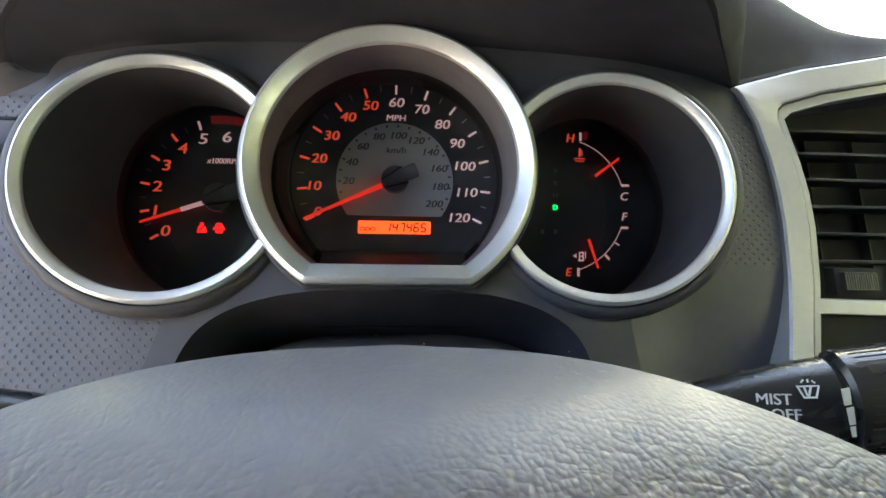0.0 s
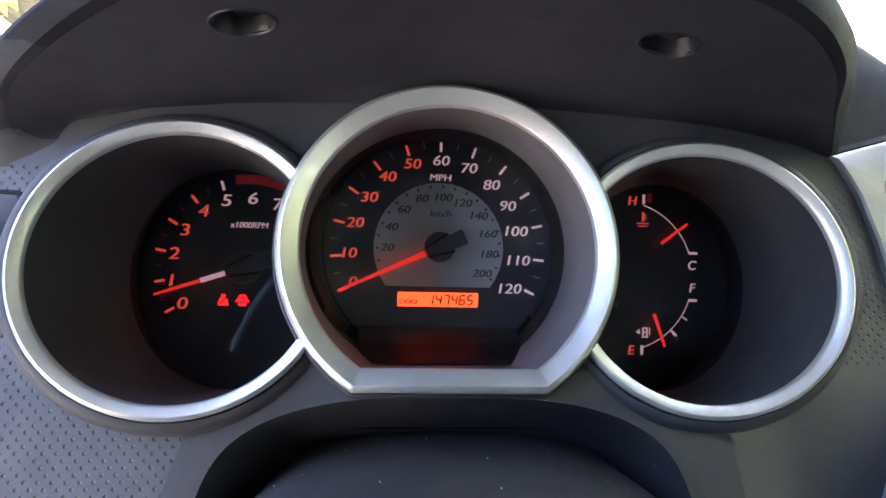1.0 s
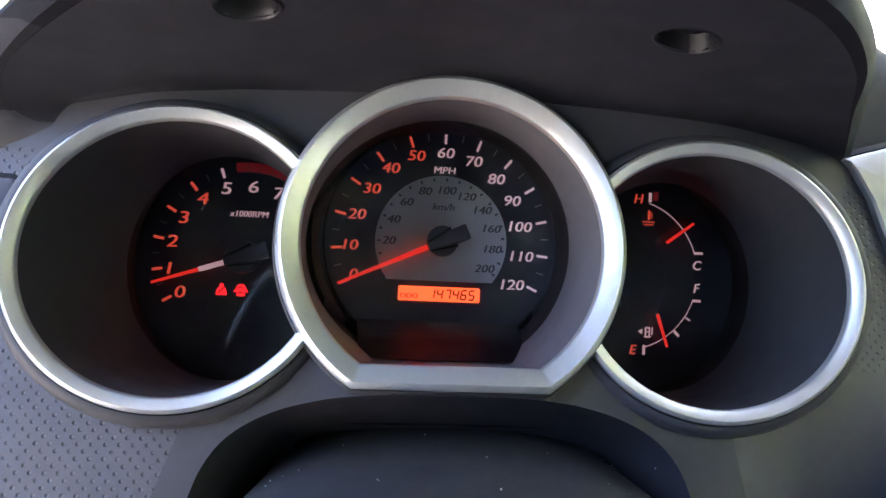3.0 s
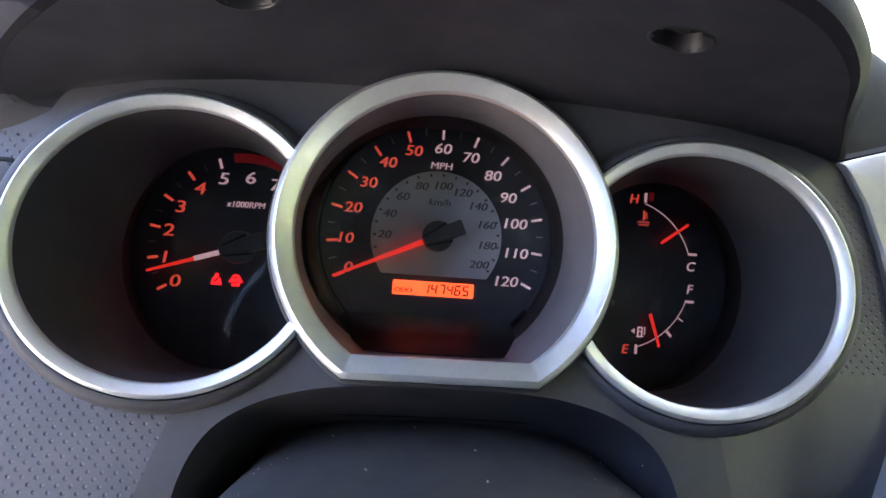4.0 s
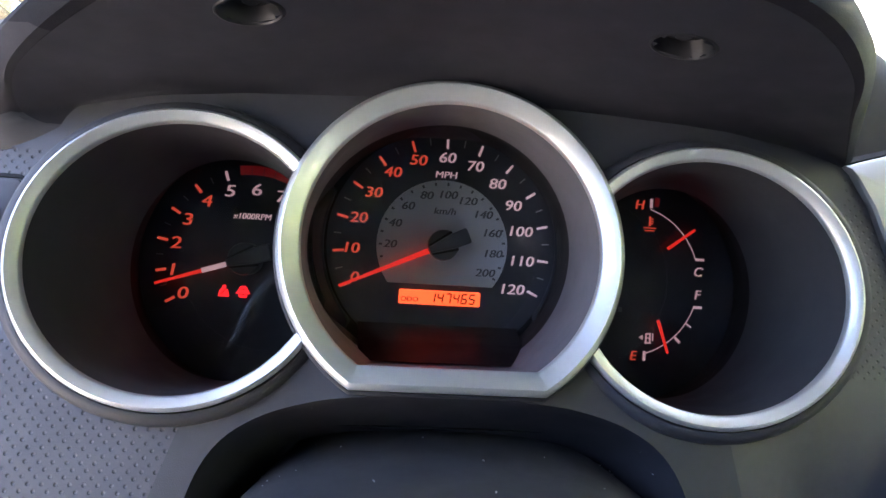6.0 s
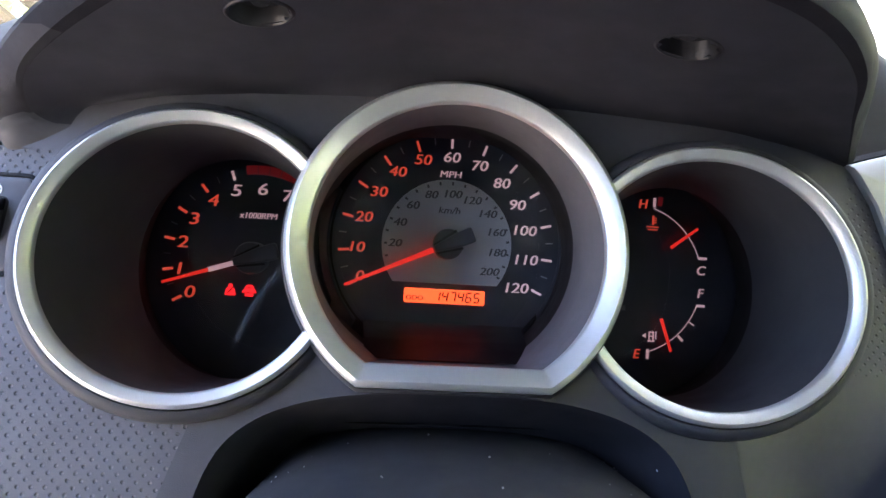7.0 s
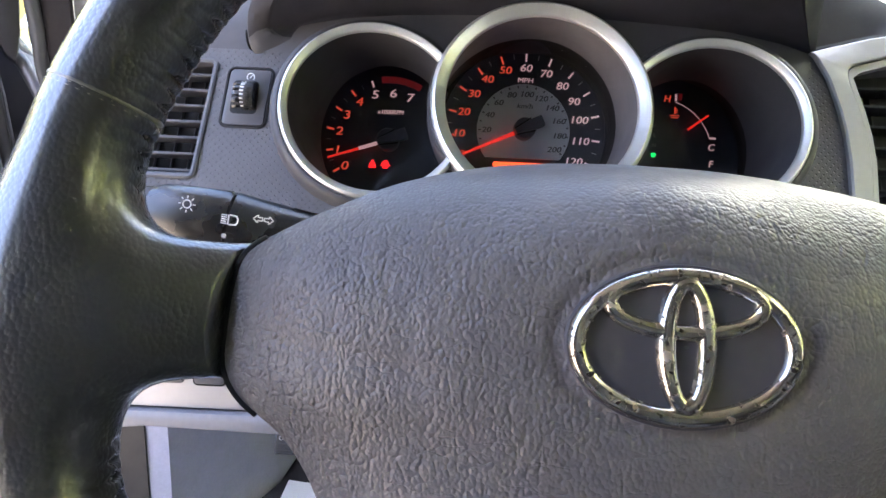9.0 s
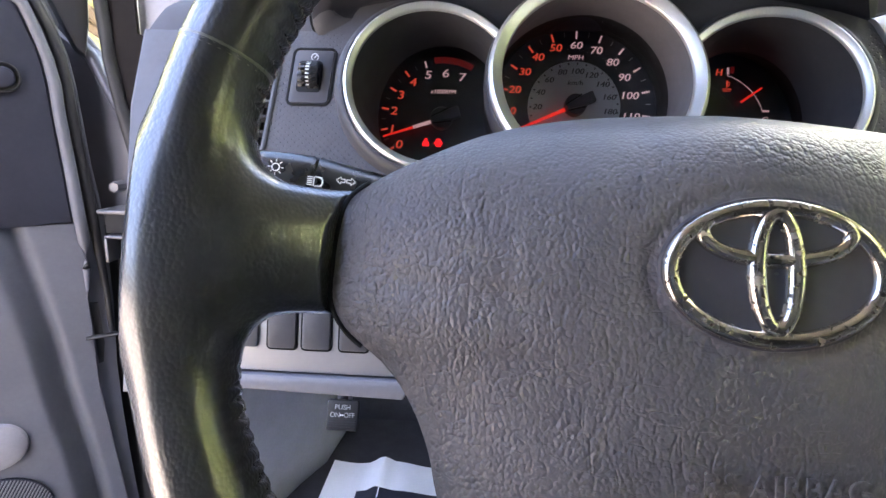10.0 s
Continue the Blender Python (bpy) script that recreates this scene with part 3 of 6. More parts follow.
lettering("display_text", "ODO", 0.0038, on_dial(-0.0172, -0.0318, SY - 0.0015), M_SEG, lcd, shear=0.0, bold=0.03, wide=1.15)
SEGMENTS = {"1": "bc", "4": "fgbc", "5": "afgcd", "6": "afgcde", "7": "abc"}


def digit(ch, x, z, w=0.0029, h=0.0052, lean=0.16):
    bm = bmesh.new()
    ends = {"a": ((0, h), (w, h)), "b": ((w, h), (w, h / 2)), "c": ((w, h / 2), (w, 0)), "d": ((0, 0), (w, 0)),
            "e": ((0, h / 2), (0, 0)), "f": ((0, h), (0, h / 2)), "g": ((0, h / 2), (w, h / 2))}
    for s in SEGMENTS[ch]:
        (x0, z0), (x1, z1) = ends[s]
        x0, x1 = x + x0 + lean * z0, x + x1 + lean * z1
        bar((x0 + x1) / 2, z + (z0 + z1) / 2, SY - 0.0015, math.hypot(x1 - x0, z1 - z0) * 0.9, 0.00085, math.degrees(math.atan2(z1 - z0, x1 - x0)), 0.00006, bm=bm)
    return bm


for k, ch in enumerate("147465"):
    part("digit", digit(ch, -0.0060 + k * 0.0046, -0.0329), M_SEG, lcd)


def needle(x, z, y, r0, r1, angle, tip_w, root_w, hub, pale=None, tail=0.0):
    a = radians(angle)
    n = part("needle", bar(x + (r0 + r1) / 2 * math.cos(a), z + (r0 + r1) / 2 * math.sin(a), y, r1 - r0, root_w, angle, 0.0009, tip_w / root_w), M_NEEDLE, cluster, "glowing red needle")
    if pale:
        part("needle_root", bar(x + (r0 + pale) / 2 * math.cos(a), z + (r0 + pale) / 2 * math.sin(a), y - 0.0003, pale - r0, root_w * 1.05, angle, 0.0009), M_NUM_PINK, n, "pale root of the needle")
    if hub:
        bm = sheet([[(x + r * math.cos(2 * math.pi * k / 48), yy, z + r * math.sin(2 * math.pi * k / 48)) for k in range(48)]
                    for r, yy in ((hub, y + 0.003), (hub, y - 0.004), (hub * 0.93, y - 0.0052), (hub * 0.3, y - 0.0058), (0.0002, y - 0.0058))], closed_v=True)
        cap_part = part("needle_cap", bm, M_CAP, n, "black needle cap with a raised fin")
        mm = pose(x, y - 0.0058, z, 90, 0, 0) @ pose(0, 0, 0, 0, 0, angle)
        wedge = [(hub * 0.96, -0.0018), (hub * 0.96, 0.0018), (-hub * 0.9, 0.0044), (-hub * 1.66, 0.0045), (-hub * 1.74, 0.0036), (-hub * 1.74, -0.0036), (-hub * 1.66, -0.0045), (-hub * 0.9, -0.0044)]
        part("cap_fin", plate(wedge, -0.0030, 0.003, mm @ pose(0, 0, 0, -90, 0, 0) @ Matrix.Scale(-1, 4, (0, 0, 1)), 0.0008), M_CAP, n)
        # Flat black strips paint in the shade of the cap's grooves.
        for side in (-1, 1):
            groove = [mm @ Vector((u, side * (w + d), 0.0006)) for u, w, d in ((hub * 0.9, 0.0018, 0.0003), (-hub * 0.80, 0.0044, 0.0003), (-hub * 0.80, 0.0044, 0.0016), (hub * 0.9, 0.0018, 0.0012))]
            b2 = bmesh.new()
            cap(b2, groove)
            part("cap_groove_shade", b2, M_GAP_SHADE, cap_part)
    return n


needle(0.0, 0.0, SY - 0.006, 0.006, 0.0630, 204.4, 0.0014, 0.0034, 0.0088)

# tachometer
TY = 0.3595
TX, TZ = -0.1090, -0.0140
tach = part("tachometer_face", disc(beside(ellipse(0.0640, 0.0680, TX, -0.0185, 200)), TY), M_FACE, cluster, "black tachometer face")
for k in range(0, 15):
    v = k / 2
    a = radians(210.7 - 20.55 * v)
    ro, ri = (0.0514, 0.0458) if k % 2 == 0 else (0.0508, 0.0470)
    rm = (ro + ri) / 2
    if v > 5.4:
        continue
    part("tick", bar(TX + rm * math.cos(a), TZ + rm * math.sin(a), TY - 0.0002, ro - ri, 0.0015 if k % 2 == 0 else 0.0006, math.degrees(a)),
         (M_NUM_RED if v < 4.5 else M_NUM_PINK) if k % 2 == 0 else M_GREYPRINT, tach)
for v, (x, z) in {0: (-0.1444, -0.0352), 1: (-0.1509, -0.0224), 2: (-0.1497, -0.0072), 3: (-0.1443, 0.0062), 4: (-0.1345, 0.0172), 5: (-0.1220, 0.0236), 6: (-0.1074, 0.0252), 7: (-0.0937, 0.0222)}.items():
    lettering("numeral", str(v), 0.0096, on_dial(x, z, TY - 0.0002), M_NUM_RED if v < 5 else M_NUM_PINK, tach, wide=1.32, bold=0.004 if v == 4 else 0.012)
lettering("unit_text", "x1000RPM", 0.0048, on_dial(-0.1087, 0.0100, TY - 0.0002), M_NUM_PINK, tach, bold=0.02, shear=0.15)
for k in range(5):
    a0 = 99 - k * 7.6
    arc = [(r, radians(a0 - 7.2 * s / 4)) for r in (0.0478, 0.0530) for s in range(5)]
    bm = sheet([[(TX + r * math.cos(a), TY - 0.0003, TZ + r * math.sin(a)) for r, a in arc[:5]], [(TX + r * math.cos(a), TY - 0.0003, TZ + r * math.sin(a)) for r, a in arc[5:]]])
    part("red_zone", bm, M_ZONE, tach, "dim red zone of the scale")
needle(TX, TZ, TY - 0.006, 0.006, 0.0505, 198.3, 0.0014, 0.0026, 0.0090, pale=0.0245)


def lamp(x, z, shape):
    return part("warning_lamp", plate(shape, TY - 0.0004, TY, Matrix.Translation((x, 0, z)), 0.0), M_WARN, cluster, "glowing red warning lamp")


# a belt lamp and an open-door lamp
belt = lamp(-0.1217, -0.0325, [(-0.0030, -0.0032), (0.0030, -0.0032), (0.0022, 0.0006), (0.0010, 0.0014), (0.0011, 0.0032), (-0.0011, 0.0032), (-0.0010, 0.0014), (-0.0022, 0.0006)])
ajar = lamp(-0.1111, -0.0327, [(-0.0022, -0.0032), (0.0022, -0.0032), (0.0022, -0.0008), (0.0042, -0.0012), (0.0026, 0.0012), (0.0020, 0.0026), (0.0012, 0.0033), (-0.0012, 0.0033), (-0.0020, 0.0026), (-0.0026, 0.0012), (-0.0042, -0.0012), (-0.0022, -0.0008)])

part("lamp_gap", bar(-0.1217, -0.0330, TY - 0.0006, 0.0052, 0.0006, 48), M_FACE, belt)
for dz in (0.0016, -0.0012):
    part("lamp_gap", bar(-0.1111, -0.0327 + dz, TY - 0.0006, 0.0030, 0.0006, 0), M_FACE, ajar)

# temperature and fuel
RY = 0.3580
RX, RZ = 0.1090, -0.0140
duo = part("temperature_fuel_face", disc(beside(ellipse(0.0620, 0.0680, 0.114, -0.0185, 200)), RY), M_FACE, cluster, "black temperature and fuel face")


def arc_line(a0, a1, r=0.0447, w=0.00055):
    rows = [[(RX + rr * math.cos(a), RY - 0.0003, RZ + rr * math.sin(a)) for a in (radians(a0 + (a1 - a0) * k / 20) for k in range(21))] for rr in (r - w / 2, r + w / 2)]
    return sheet(rows)


part("scale_arc", arc_line(18, 72.5), M_NUM_PINK, duo)
part("scale_arc", arc_line(-72.5, -18), M_NUM_PINK, duo)
for x, z, l, w, a in ((0.1228, 0.0322, 0.0056, 0.0016, 90), (0.1540, 0.0004, 0.0052, 0.0015, 0), (0.1538, -0.0280, 0.0052, 0.0015, 0), (0.1226, -0.0580, 0.0056, 0.0016, 90),
                      (0.1488, -0.0389, 0.0036, 0.0008, -32), (0.1422, -0.0478, 0.0044, 0.0015, -45)):
    part("tick", bar(x, z, RY - 0.0002, l, w, a), M_NUM_PINK, duo)
part("red_zone", bar(0.1262, 0.0330, RY - 0.0002, 0.0052, 0.0028, 84), M_ZONE, duo)
for ch, x, z in (("H", 0.1156, 0.0308), ("E", 0.1156, -0.0584)):
    lettering("letter", ch, 0.0078, on_dial(x, z, RY - 0.0002), M_NUM_RED, duo, bold=0.02, shear=0.16)
for ch, x, z in (("C", 0.1530, -0.0072), ("F", 0.1532, -0.0208)):
    lettering("letter", ch, 0.0078, on_dial(x, z, RY - 0.0002), M_NUM_PINK, duo, bold=0.02, shear=0.16)
for k, ch in enumerate("PRND"):
    lettering("gear_letter", ch, 0.0046, on_dial(0.1064, 0.0086 - 0.0080 * k, RY - 0.0002), M_GREEN if ch == "D" else M_DIM, duo, "green lit gear letter" if ch == "D" else "", shear=0.0, bold=0.02)
for k in range(2):
    part("gear_mark", bar(0.0979 + 0.0088 * k, -0.0314, RY - 0.0002, 0.0022, 0.0030, 0), M_DIM, duo)
bm = bar(0.1224, 0.0216, RY - 0.0002, 0.0056, 0.0010, 90)
for z in (0.0230, 0.0216, 0.0202):
    bar(0.1236, z, RY - 0.0002, 0.0018, 0.0006, 0, bm=bm)
bar(0.1224, 0.0176, RY - 0.0002, 0.0076, 0.0006, 0, bm=bm)
bar(0.1224, 0.0160, RY - 0.0002, 0.0058, 0.0006, 0, bm=bm)
part("coolant_icon", bm, M_NUM_RED, duo)
bm = bar(0.1232, -0.0476, RY - 0.0002, 0.0008, 0.0058, 0)
for x, z, l, w in ((0.1256, -0.0476, 0.0008, 0.0058), (0.1244, -0.0450, 0.0030, 0.0008), (0.1244, -0.0474, 0.0030, 0.0007), (0.1244, -0.0503, 0.0040, 0.0008), (0.1272, -0.0468, 0.0006, 0.0046)):
    bar(x, z, RY - 0.0002, l, w, 0, bm=bm)
cap(bm, [(0.1212, RY - 0.0004, -0.0488), (0.1212, RY - 0.0004, -0.0456), (0.1186, RY - 0.0004, -0.0472)])
part("fuel_icon", bm, M_NUM_PINK, duo)
needle(0.1015, -0.0170, RY - 0.005, 0.0376, 0.0574, 37.0, 0.0013, 0.0018, None)
needle(0.1030, 0.0330, RY - 0.005, 0.0735, 0.0935, -70.5, 0.0013, 0.0018, None)


# ---- hood over the cluster ----
hood = thing("cluster_hood", (0, 0.29, 0.06), "dark plastic hood arching over the instrument cluster", "dashboard hood")
JOIN = [(-0.1640, 0.2910, 0.0440), (-0.1660, 0.2906, 0.0460), (-0.1620, 0.2906, 0.0500), (-0.140, 0.2915, 0.0562), (-0.105, 0.2920, 0.0604), (-0.080, 0.2925, 0.0620), (-0.045, 0.2930, 0.0636), (0.0, 0.2935, 0.0648), (0.042, 0.2930, 0.0648), (0.082, 0.2930, 0.0630), (0.125, 0.2925, 0.0600), (0.165, 0.2910, 0.0530), (0.1845, 0.2895, 0.0462)]
INNER = [(-0.1660, 0.2900, 0.0400), (-0.1780, 0.2850, 0.0395), (-0.1840, 0.2770, 0.0445), (-0.1713, 0.255, 0.0542), (-0.1346, 0.225, 0.0643), (-0.095, 0.200, 0.0700), (-0.045, 0.184, 0.0760), (0.0, 0.178, 0.0790), (0.045, 0.178, 0.0720), (0.090, 0.187, 0.0660), (0.1277, 0.215, 0.0615), (0.1560, 0.252, 0.0560), (0.1832, 0.287, 0.0468)]
OUTER = [(-0.1850, 0.2880, 0.0265), (-0.1950, 0.2858, 0.0275), (-0.1985, 0.2810, 0.0380), (-0.1921, 0.270, 0.0548), (-0.1575, 0.240, 0.0672), (-0.110, 0.213, 0.0788), (-0.055, 0.197, 0.0900), (0.0, 0.190, 0.0960), (0.055, 0.194, 0.0975), (0.1000, 0.210, 0.0960), (0.1430, 0.238, 0.0915), (0.1760, 0.266, 0.0840), (0.1895, 0.2905, 0.0490)]
BACK = [(-0.189, 0.294, 0.0265), (-0.199, 0.300, 0.0270), (-0.206, 0.320, 0.040), (-0.212, 0.330, 0.066), (-0.190, 0.350, 0.080), (-0.130, 0.370, 0.098), (-0.06, 0.385, 0.112), (0.0, 0.39, 0.118), (0.06, 0.385, 0.118), (0.115, 0.37, 0.120), (0.165, 0.345, 0.122), (0.2050, 0.335, 0.118), (0.212, 0.325, 0.070)]
N = 72
J, I, O, B = (curve_through(c, N) for c in (JOIN, INNER, OUTER, BACK))
WELLS = [(-0.0770, 0.2285), (0.0695, 0.2235)]
JF, IF = curve_through(JOIN, 220), curve_through(INNER, 220)


def lining_point(j, i, s):
    rise = 0.0015 + 0.0115 * math.exp(-(j.x / 0.055) ** 2)
    return j.lerp(i, s) + Vector((0, 0, rise * (1 - math.exp(-s / 0.06)) * (1 - s)))


under = [[j + Vector((0, d, -h)) for j in JF] for d, h in ((0.060, 0.004), (0.012, 0.002))] + [[lining_point(j, i, s) for j, i in zip(JF, IF)] for s in np.linspace(0, 0.94, 48)]
bm = sheet(under)
in_well = lambda c, k: min(math.hypot((c.x - x) / 0.0106, (c.y - y) / 0.0084) for x, y in WELLS) < k
bmesh.ops.delete(bm, geom=[f for f in bm.faces if in_well(f.calc_center_median(), 0.93)], context="FACES")
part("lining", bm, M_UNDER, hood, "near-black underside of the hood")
def ease(k):
    """Nought at the hood's two feet, one over its span."""
    return min(1.0, k / 9, (N - k) / 6)


lip = [[a.lerp(c, 0.94) + Vector((0, 0, 0.0004)) for a, c in zip(J, I)], I]
lip += [[i.lerp(o, s) + ease(k) * Vector((0, dy, dz)) for k, (i, o) in enumerate(zip(I, O))] for s, dy, dz in ((0.12, -0.0022, 0.001), (0.55, -0.0045, 0.0015), (0.9, -0.0030, 0.0012))]
lip += [O, [o.lerp(b_, 0.12) + ease(k) * Vector((0, 0, 0.006)) for k, (o, b_) in enumerate(zip(O, B))], [o.lerp(b_, 0.4) + ease(k) * Vector((0, 0, 0.008)) for k, (o, b_) in enumerate(zip(O, B))], B]
FOOT = 22
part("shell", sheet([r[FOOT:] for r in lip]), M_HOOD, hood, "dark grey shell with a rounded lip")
part("lip", sheet([r[10:FOOT + 1] for r in lip]), M_HOOD_LIT, hood, "rounded lip of the shell, light put into its paler grey")
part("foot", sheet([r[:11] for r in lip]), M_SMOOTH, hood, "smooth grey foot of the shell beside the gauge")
# Black tube stands in for the shaded gap along the lip.
part("shell_gap_shade", tube([p + Vector((-0.0006, -0.0006, 0)) for p in O[7:14]], [0.0003] + [0.0007] * 5 + [0.0003], 8), M_GAP_SHADE, hood, "thin black tube drawn for the shaded gap beside the shell")


def lining_near(x, y):
    return min((p for row in under[2:] for p in row), key=lambda p: (p.x - x) ** 2 + (p.y - y) ** 2)


def screw_well(x, y):
    """An oval well sunk into the hood's lining with a screw head at its bottom."""
    c = lining_near(x, y)
    sx = (lining_near(x + 0.012, y).z - lining_near(x - 0.012, y).z) / 0.024
    sy = (lining_near(x, y + 0.012).z - lining_near(x, y - 0.012).z) / 0.024
    place = lambda u, v, up: Vector((x + u, y + v, c.z + sx * u + sy * v + up))
    rim = [[place(r * 0.0106 * math.cos(2 * math.pi * k / 48), r * 0.0084 * math.sin(2 * math.pi * k / 48), h) for k in range(48)]
           for r, h in ((1.10, -0.0001), (1.06, -0.0005), (1.0, -0.0006), (0.95, -0.0001), (0.90, 0.003), (0.80, 0.0055))]
    # Walls, floor and screw coloured dark for the shade in the well.
    w = part("screw_well", sheet(rim, closed_v=True), M_BLACK, hood, "oval screw recess")
    part("well_floor", sheet([[place(r * 0.0106 * math.cos(2 * math.pi * k / 48), r * 0.0084 * math.sin(2 * math.pi * k / 48), 0.0055) for k in range(48)] for r in (0.81, 0.02)], closed_v=True), M_GAP_SHADE, w)
    head = [[place(r * math.cos(2 * math.pi * k / 20), r * math.sin(2 * math.pi * k / 20), 0.0054 + h) for k in range(20)] for r, h in ((0.003, 0.0), (0.003, -0.0018), (0.0022, -0.0024), (0.0001, -0.0024))]
    part("screw", sheet(head, closed_v=True), M_BLACK, w, "small dark screw")


for x, y in WELLS:
    screw_well(x, y)


# ---- dash top ----
def dash_section(x):
    """The dash pad's profile ahead of the panel's upper edge."""
    z0 = 0.0300 if x < -0.19 else 0.0325 if x < -0.15 else 0.046
    s = [(0.280 + 0.22 * z0, z0), (0.2885, z0 + 0.011), (0.300, z0 + 0.024), (0.330, z0 + 0.046), (0.40, z0 + 0.080), (0.50, z0 + 0.115), (0.62, z0 + 0.146), (0.80, z0 + 0.178)]
    return [Vector((x, y, z)) for y, z in s]


left_top = [dash_section(x) for x in (-0.3200, -0.314, -0.29, -0.25, -0.2150, -0.2035, -0.1960)]
for r, lift in zip(left_top, (1.0, 1.0, 1.1, 1.3, 1.6, 1.7, 1.7)):
    for v in r[1:]:
        v.z = r[0].z + (v.z - r[0].z) * lift
for r, drop in ((left_top[0], 0.012), (left_top[1], 0.003)):
    for v in r:
        v.z -= drop
fixed("dash_top_left", sheet(left_top), M_TOP, "grey padded dash top beside the hood", "dashboard")
mid_top = [[v + Vector((0, 0.012, -0.012 if k < 3 else -0.004)) for k, v in enumerate(dash_section(x))][3:] for x in (-0.2090, -0.1, 0.0, 0.1, 0.19)]
fixed("dash_top_middle", sheet(mid_top), M_TOP, "grey padded dash top behind the hood", "dashboard")
trim_edge = [(0.1875, 0.0480), (0.192, 0.0492), (0.225, 0.0587), (0.281, 0.0697), (0.36, 0.0802), (0.44, 0.0862), (0.95, 0.100)]
ridge = [(0.1875, 0.140), (0.20, 0.135), (0.22, 0.123), (0.24, 0.109), (0.26, 0.0975), (0.28, 0.0925), (0.30, 0.0905), (0.36, 0.0915), (0.44, 0.096), (0.95, 0.112)]


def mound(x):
    """The pad, coloured dark for shade, that swells up beside the hood and falls away to the passenger's side."""
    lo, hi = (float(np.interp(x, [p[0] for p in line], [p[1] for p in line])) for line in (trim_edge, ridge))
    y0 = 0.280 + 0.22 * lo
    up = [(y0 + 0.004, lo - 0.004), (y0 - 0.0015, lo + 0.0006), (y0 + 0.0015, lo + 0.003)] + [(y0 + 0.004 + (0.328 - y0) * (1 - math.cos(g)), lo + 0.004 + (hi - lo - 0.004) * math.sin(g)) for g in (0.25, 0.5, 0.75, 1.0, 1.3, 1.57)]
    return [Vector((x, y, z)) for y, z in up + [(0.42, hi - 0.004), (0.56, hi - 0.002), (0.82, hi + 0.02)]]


fixed("dash_top_right", sheet([mound(x) for x in (0.1875, 0.191, 0.196, 0.204, 0.212, 0.22, 0.23, 0.24, 0.25, 0.26, 0.27, 0.28, 0.30, 0.33, 0.36, 0.44, 0.65, 0.95)]), M_MOUND_SHADE, "padded dash top swelling beside the hood, shade put into its colour", "dashboard")


# ---- left vent, dimmer, switches ----
vent = thing("air_vent", (-0.27, 0.275, -0.06), "grey air vent with horizontal slats beside the gauges", "air vent")
part("vent_frame", sweep(VENT_L, [(0.0003, 0.004), (0.0002, -0.0012), (-0.0012, -0.0018), (-0.0030, -0.0010), (-0.0042, 0.0030), (-0.0044, 0.022)], PAN), M_SMOOTH, vent, "grey moulded frame")
part("vent_back", plate([(p.x, p.y) for p in offset(VENT_L, -0.002)], 0.022, 0.0235, PAN), M_GAP_SHADE, vent)
for k in range(7):
    z = 0.0115 - k * 0.0112
    lean = 0.0057 * (z + 0.0615) / 0.0833
    x1 = -0.2275 + lean
    m = Matrix.Translation(pan(0, z, 0.0)) @ pose(0, 0.004, 0, -4, 0, 0)
    part("slat", box((-0.2850 + lean, 0, -0.0010), (x1, 0.013, 0.0010), m, 0.0007), M_SMOOTH, vent)
for k in range(5):
    x = -0.2385 - k * 0.0115
    part("vane", plate([(x - 0.00025, -0.0570), (x + 0.00025, -0.0570), (x + 0.00525, 0.0160), (x + 0.00475, 0.0160)], 0.0190, 0.0215, PAN), M_SMOOTH, vent)

wheel_slot = thing("vent_thumbwheel", (-0.258, 0.265, -0.074), "small ribbed vent wheel in a slot of the dash", "thumb wheel")
part("slot", sweep(rounded(-0.2735, -0.0790, -0.2420, -0.0685, 0.001), [(0.0012, 0.0002), (0.0008, -0.0008), (0.0, -0.0006), (-0.0004, 0.006), (-0.005, 0.006)], PAN), M_BLACK, wheel_slot)
for k in range(24):
    x = -0.2655 + k * 0.00088
    part("rib", plate([(x, -0.0778), (x + 0.00055, -0.0778), (x + 0.00055, -0.0698), (x, -0.0698)], -0.0018 + 0.000022 * (k - 12) ** 2, 0.004, PAN), M_SMOOTH if k != 8 else M_GREY, wheel_slot)

dimmer = thing("dimmer_switch", (-0.197, 0.278, -0.024), "panel light dimmer with a ribbed wheel on a small plate", "dimmer switch")
part("plate", plate(KNOB_PLATE, -0.0012, 0.003, PAN, 0.0006), M_SMOOTH, dimmer, "small dark grey plate")
part("plate_groove", sweep(KNOB_PLATE, [(0.0022, 0.0004), (0.0021, -0.0006), (0.0016, -0.0009), (0.0008, -0.0009), (0.0002, 0.0002)], PAN), M_GAP_SHADE, dimmer)


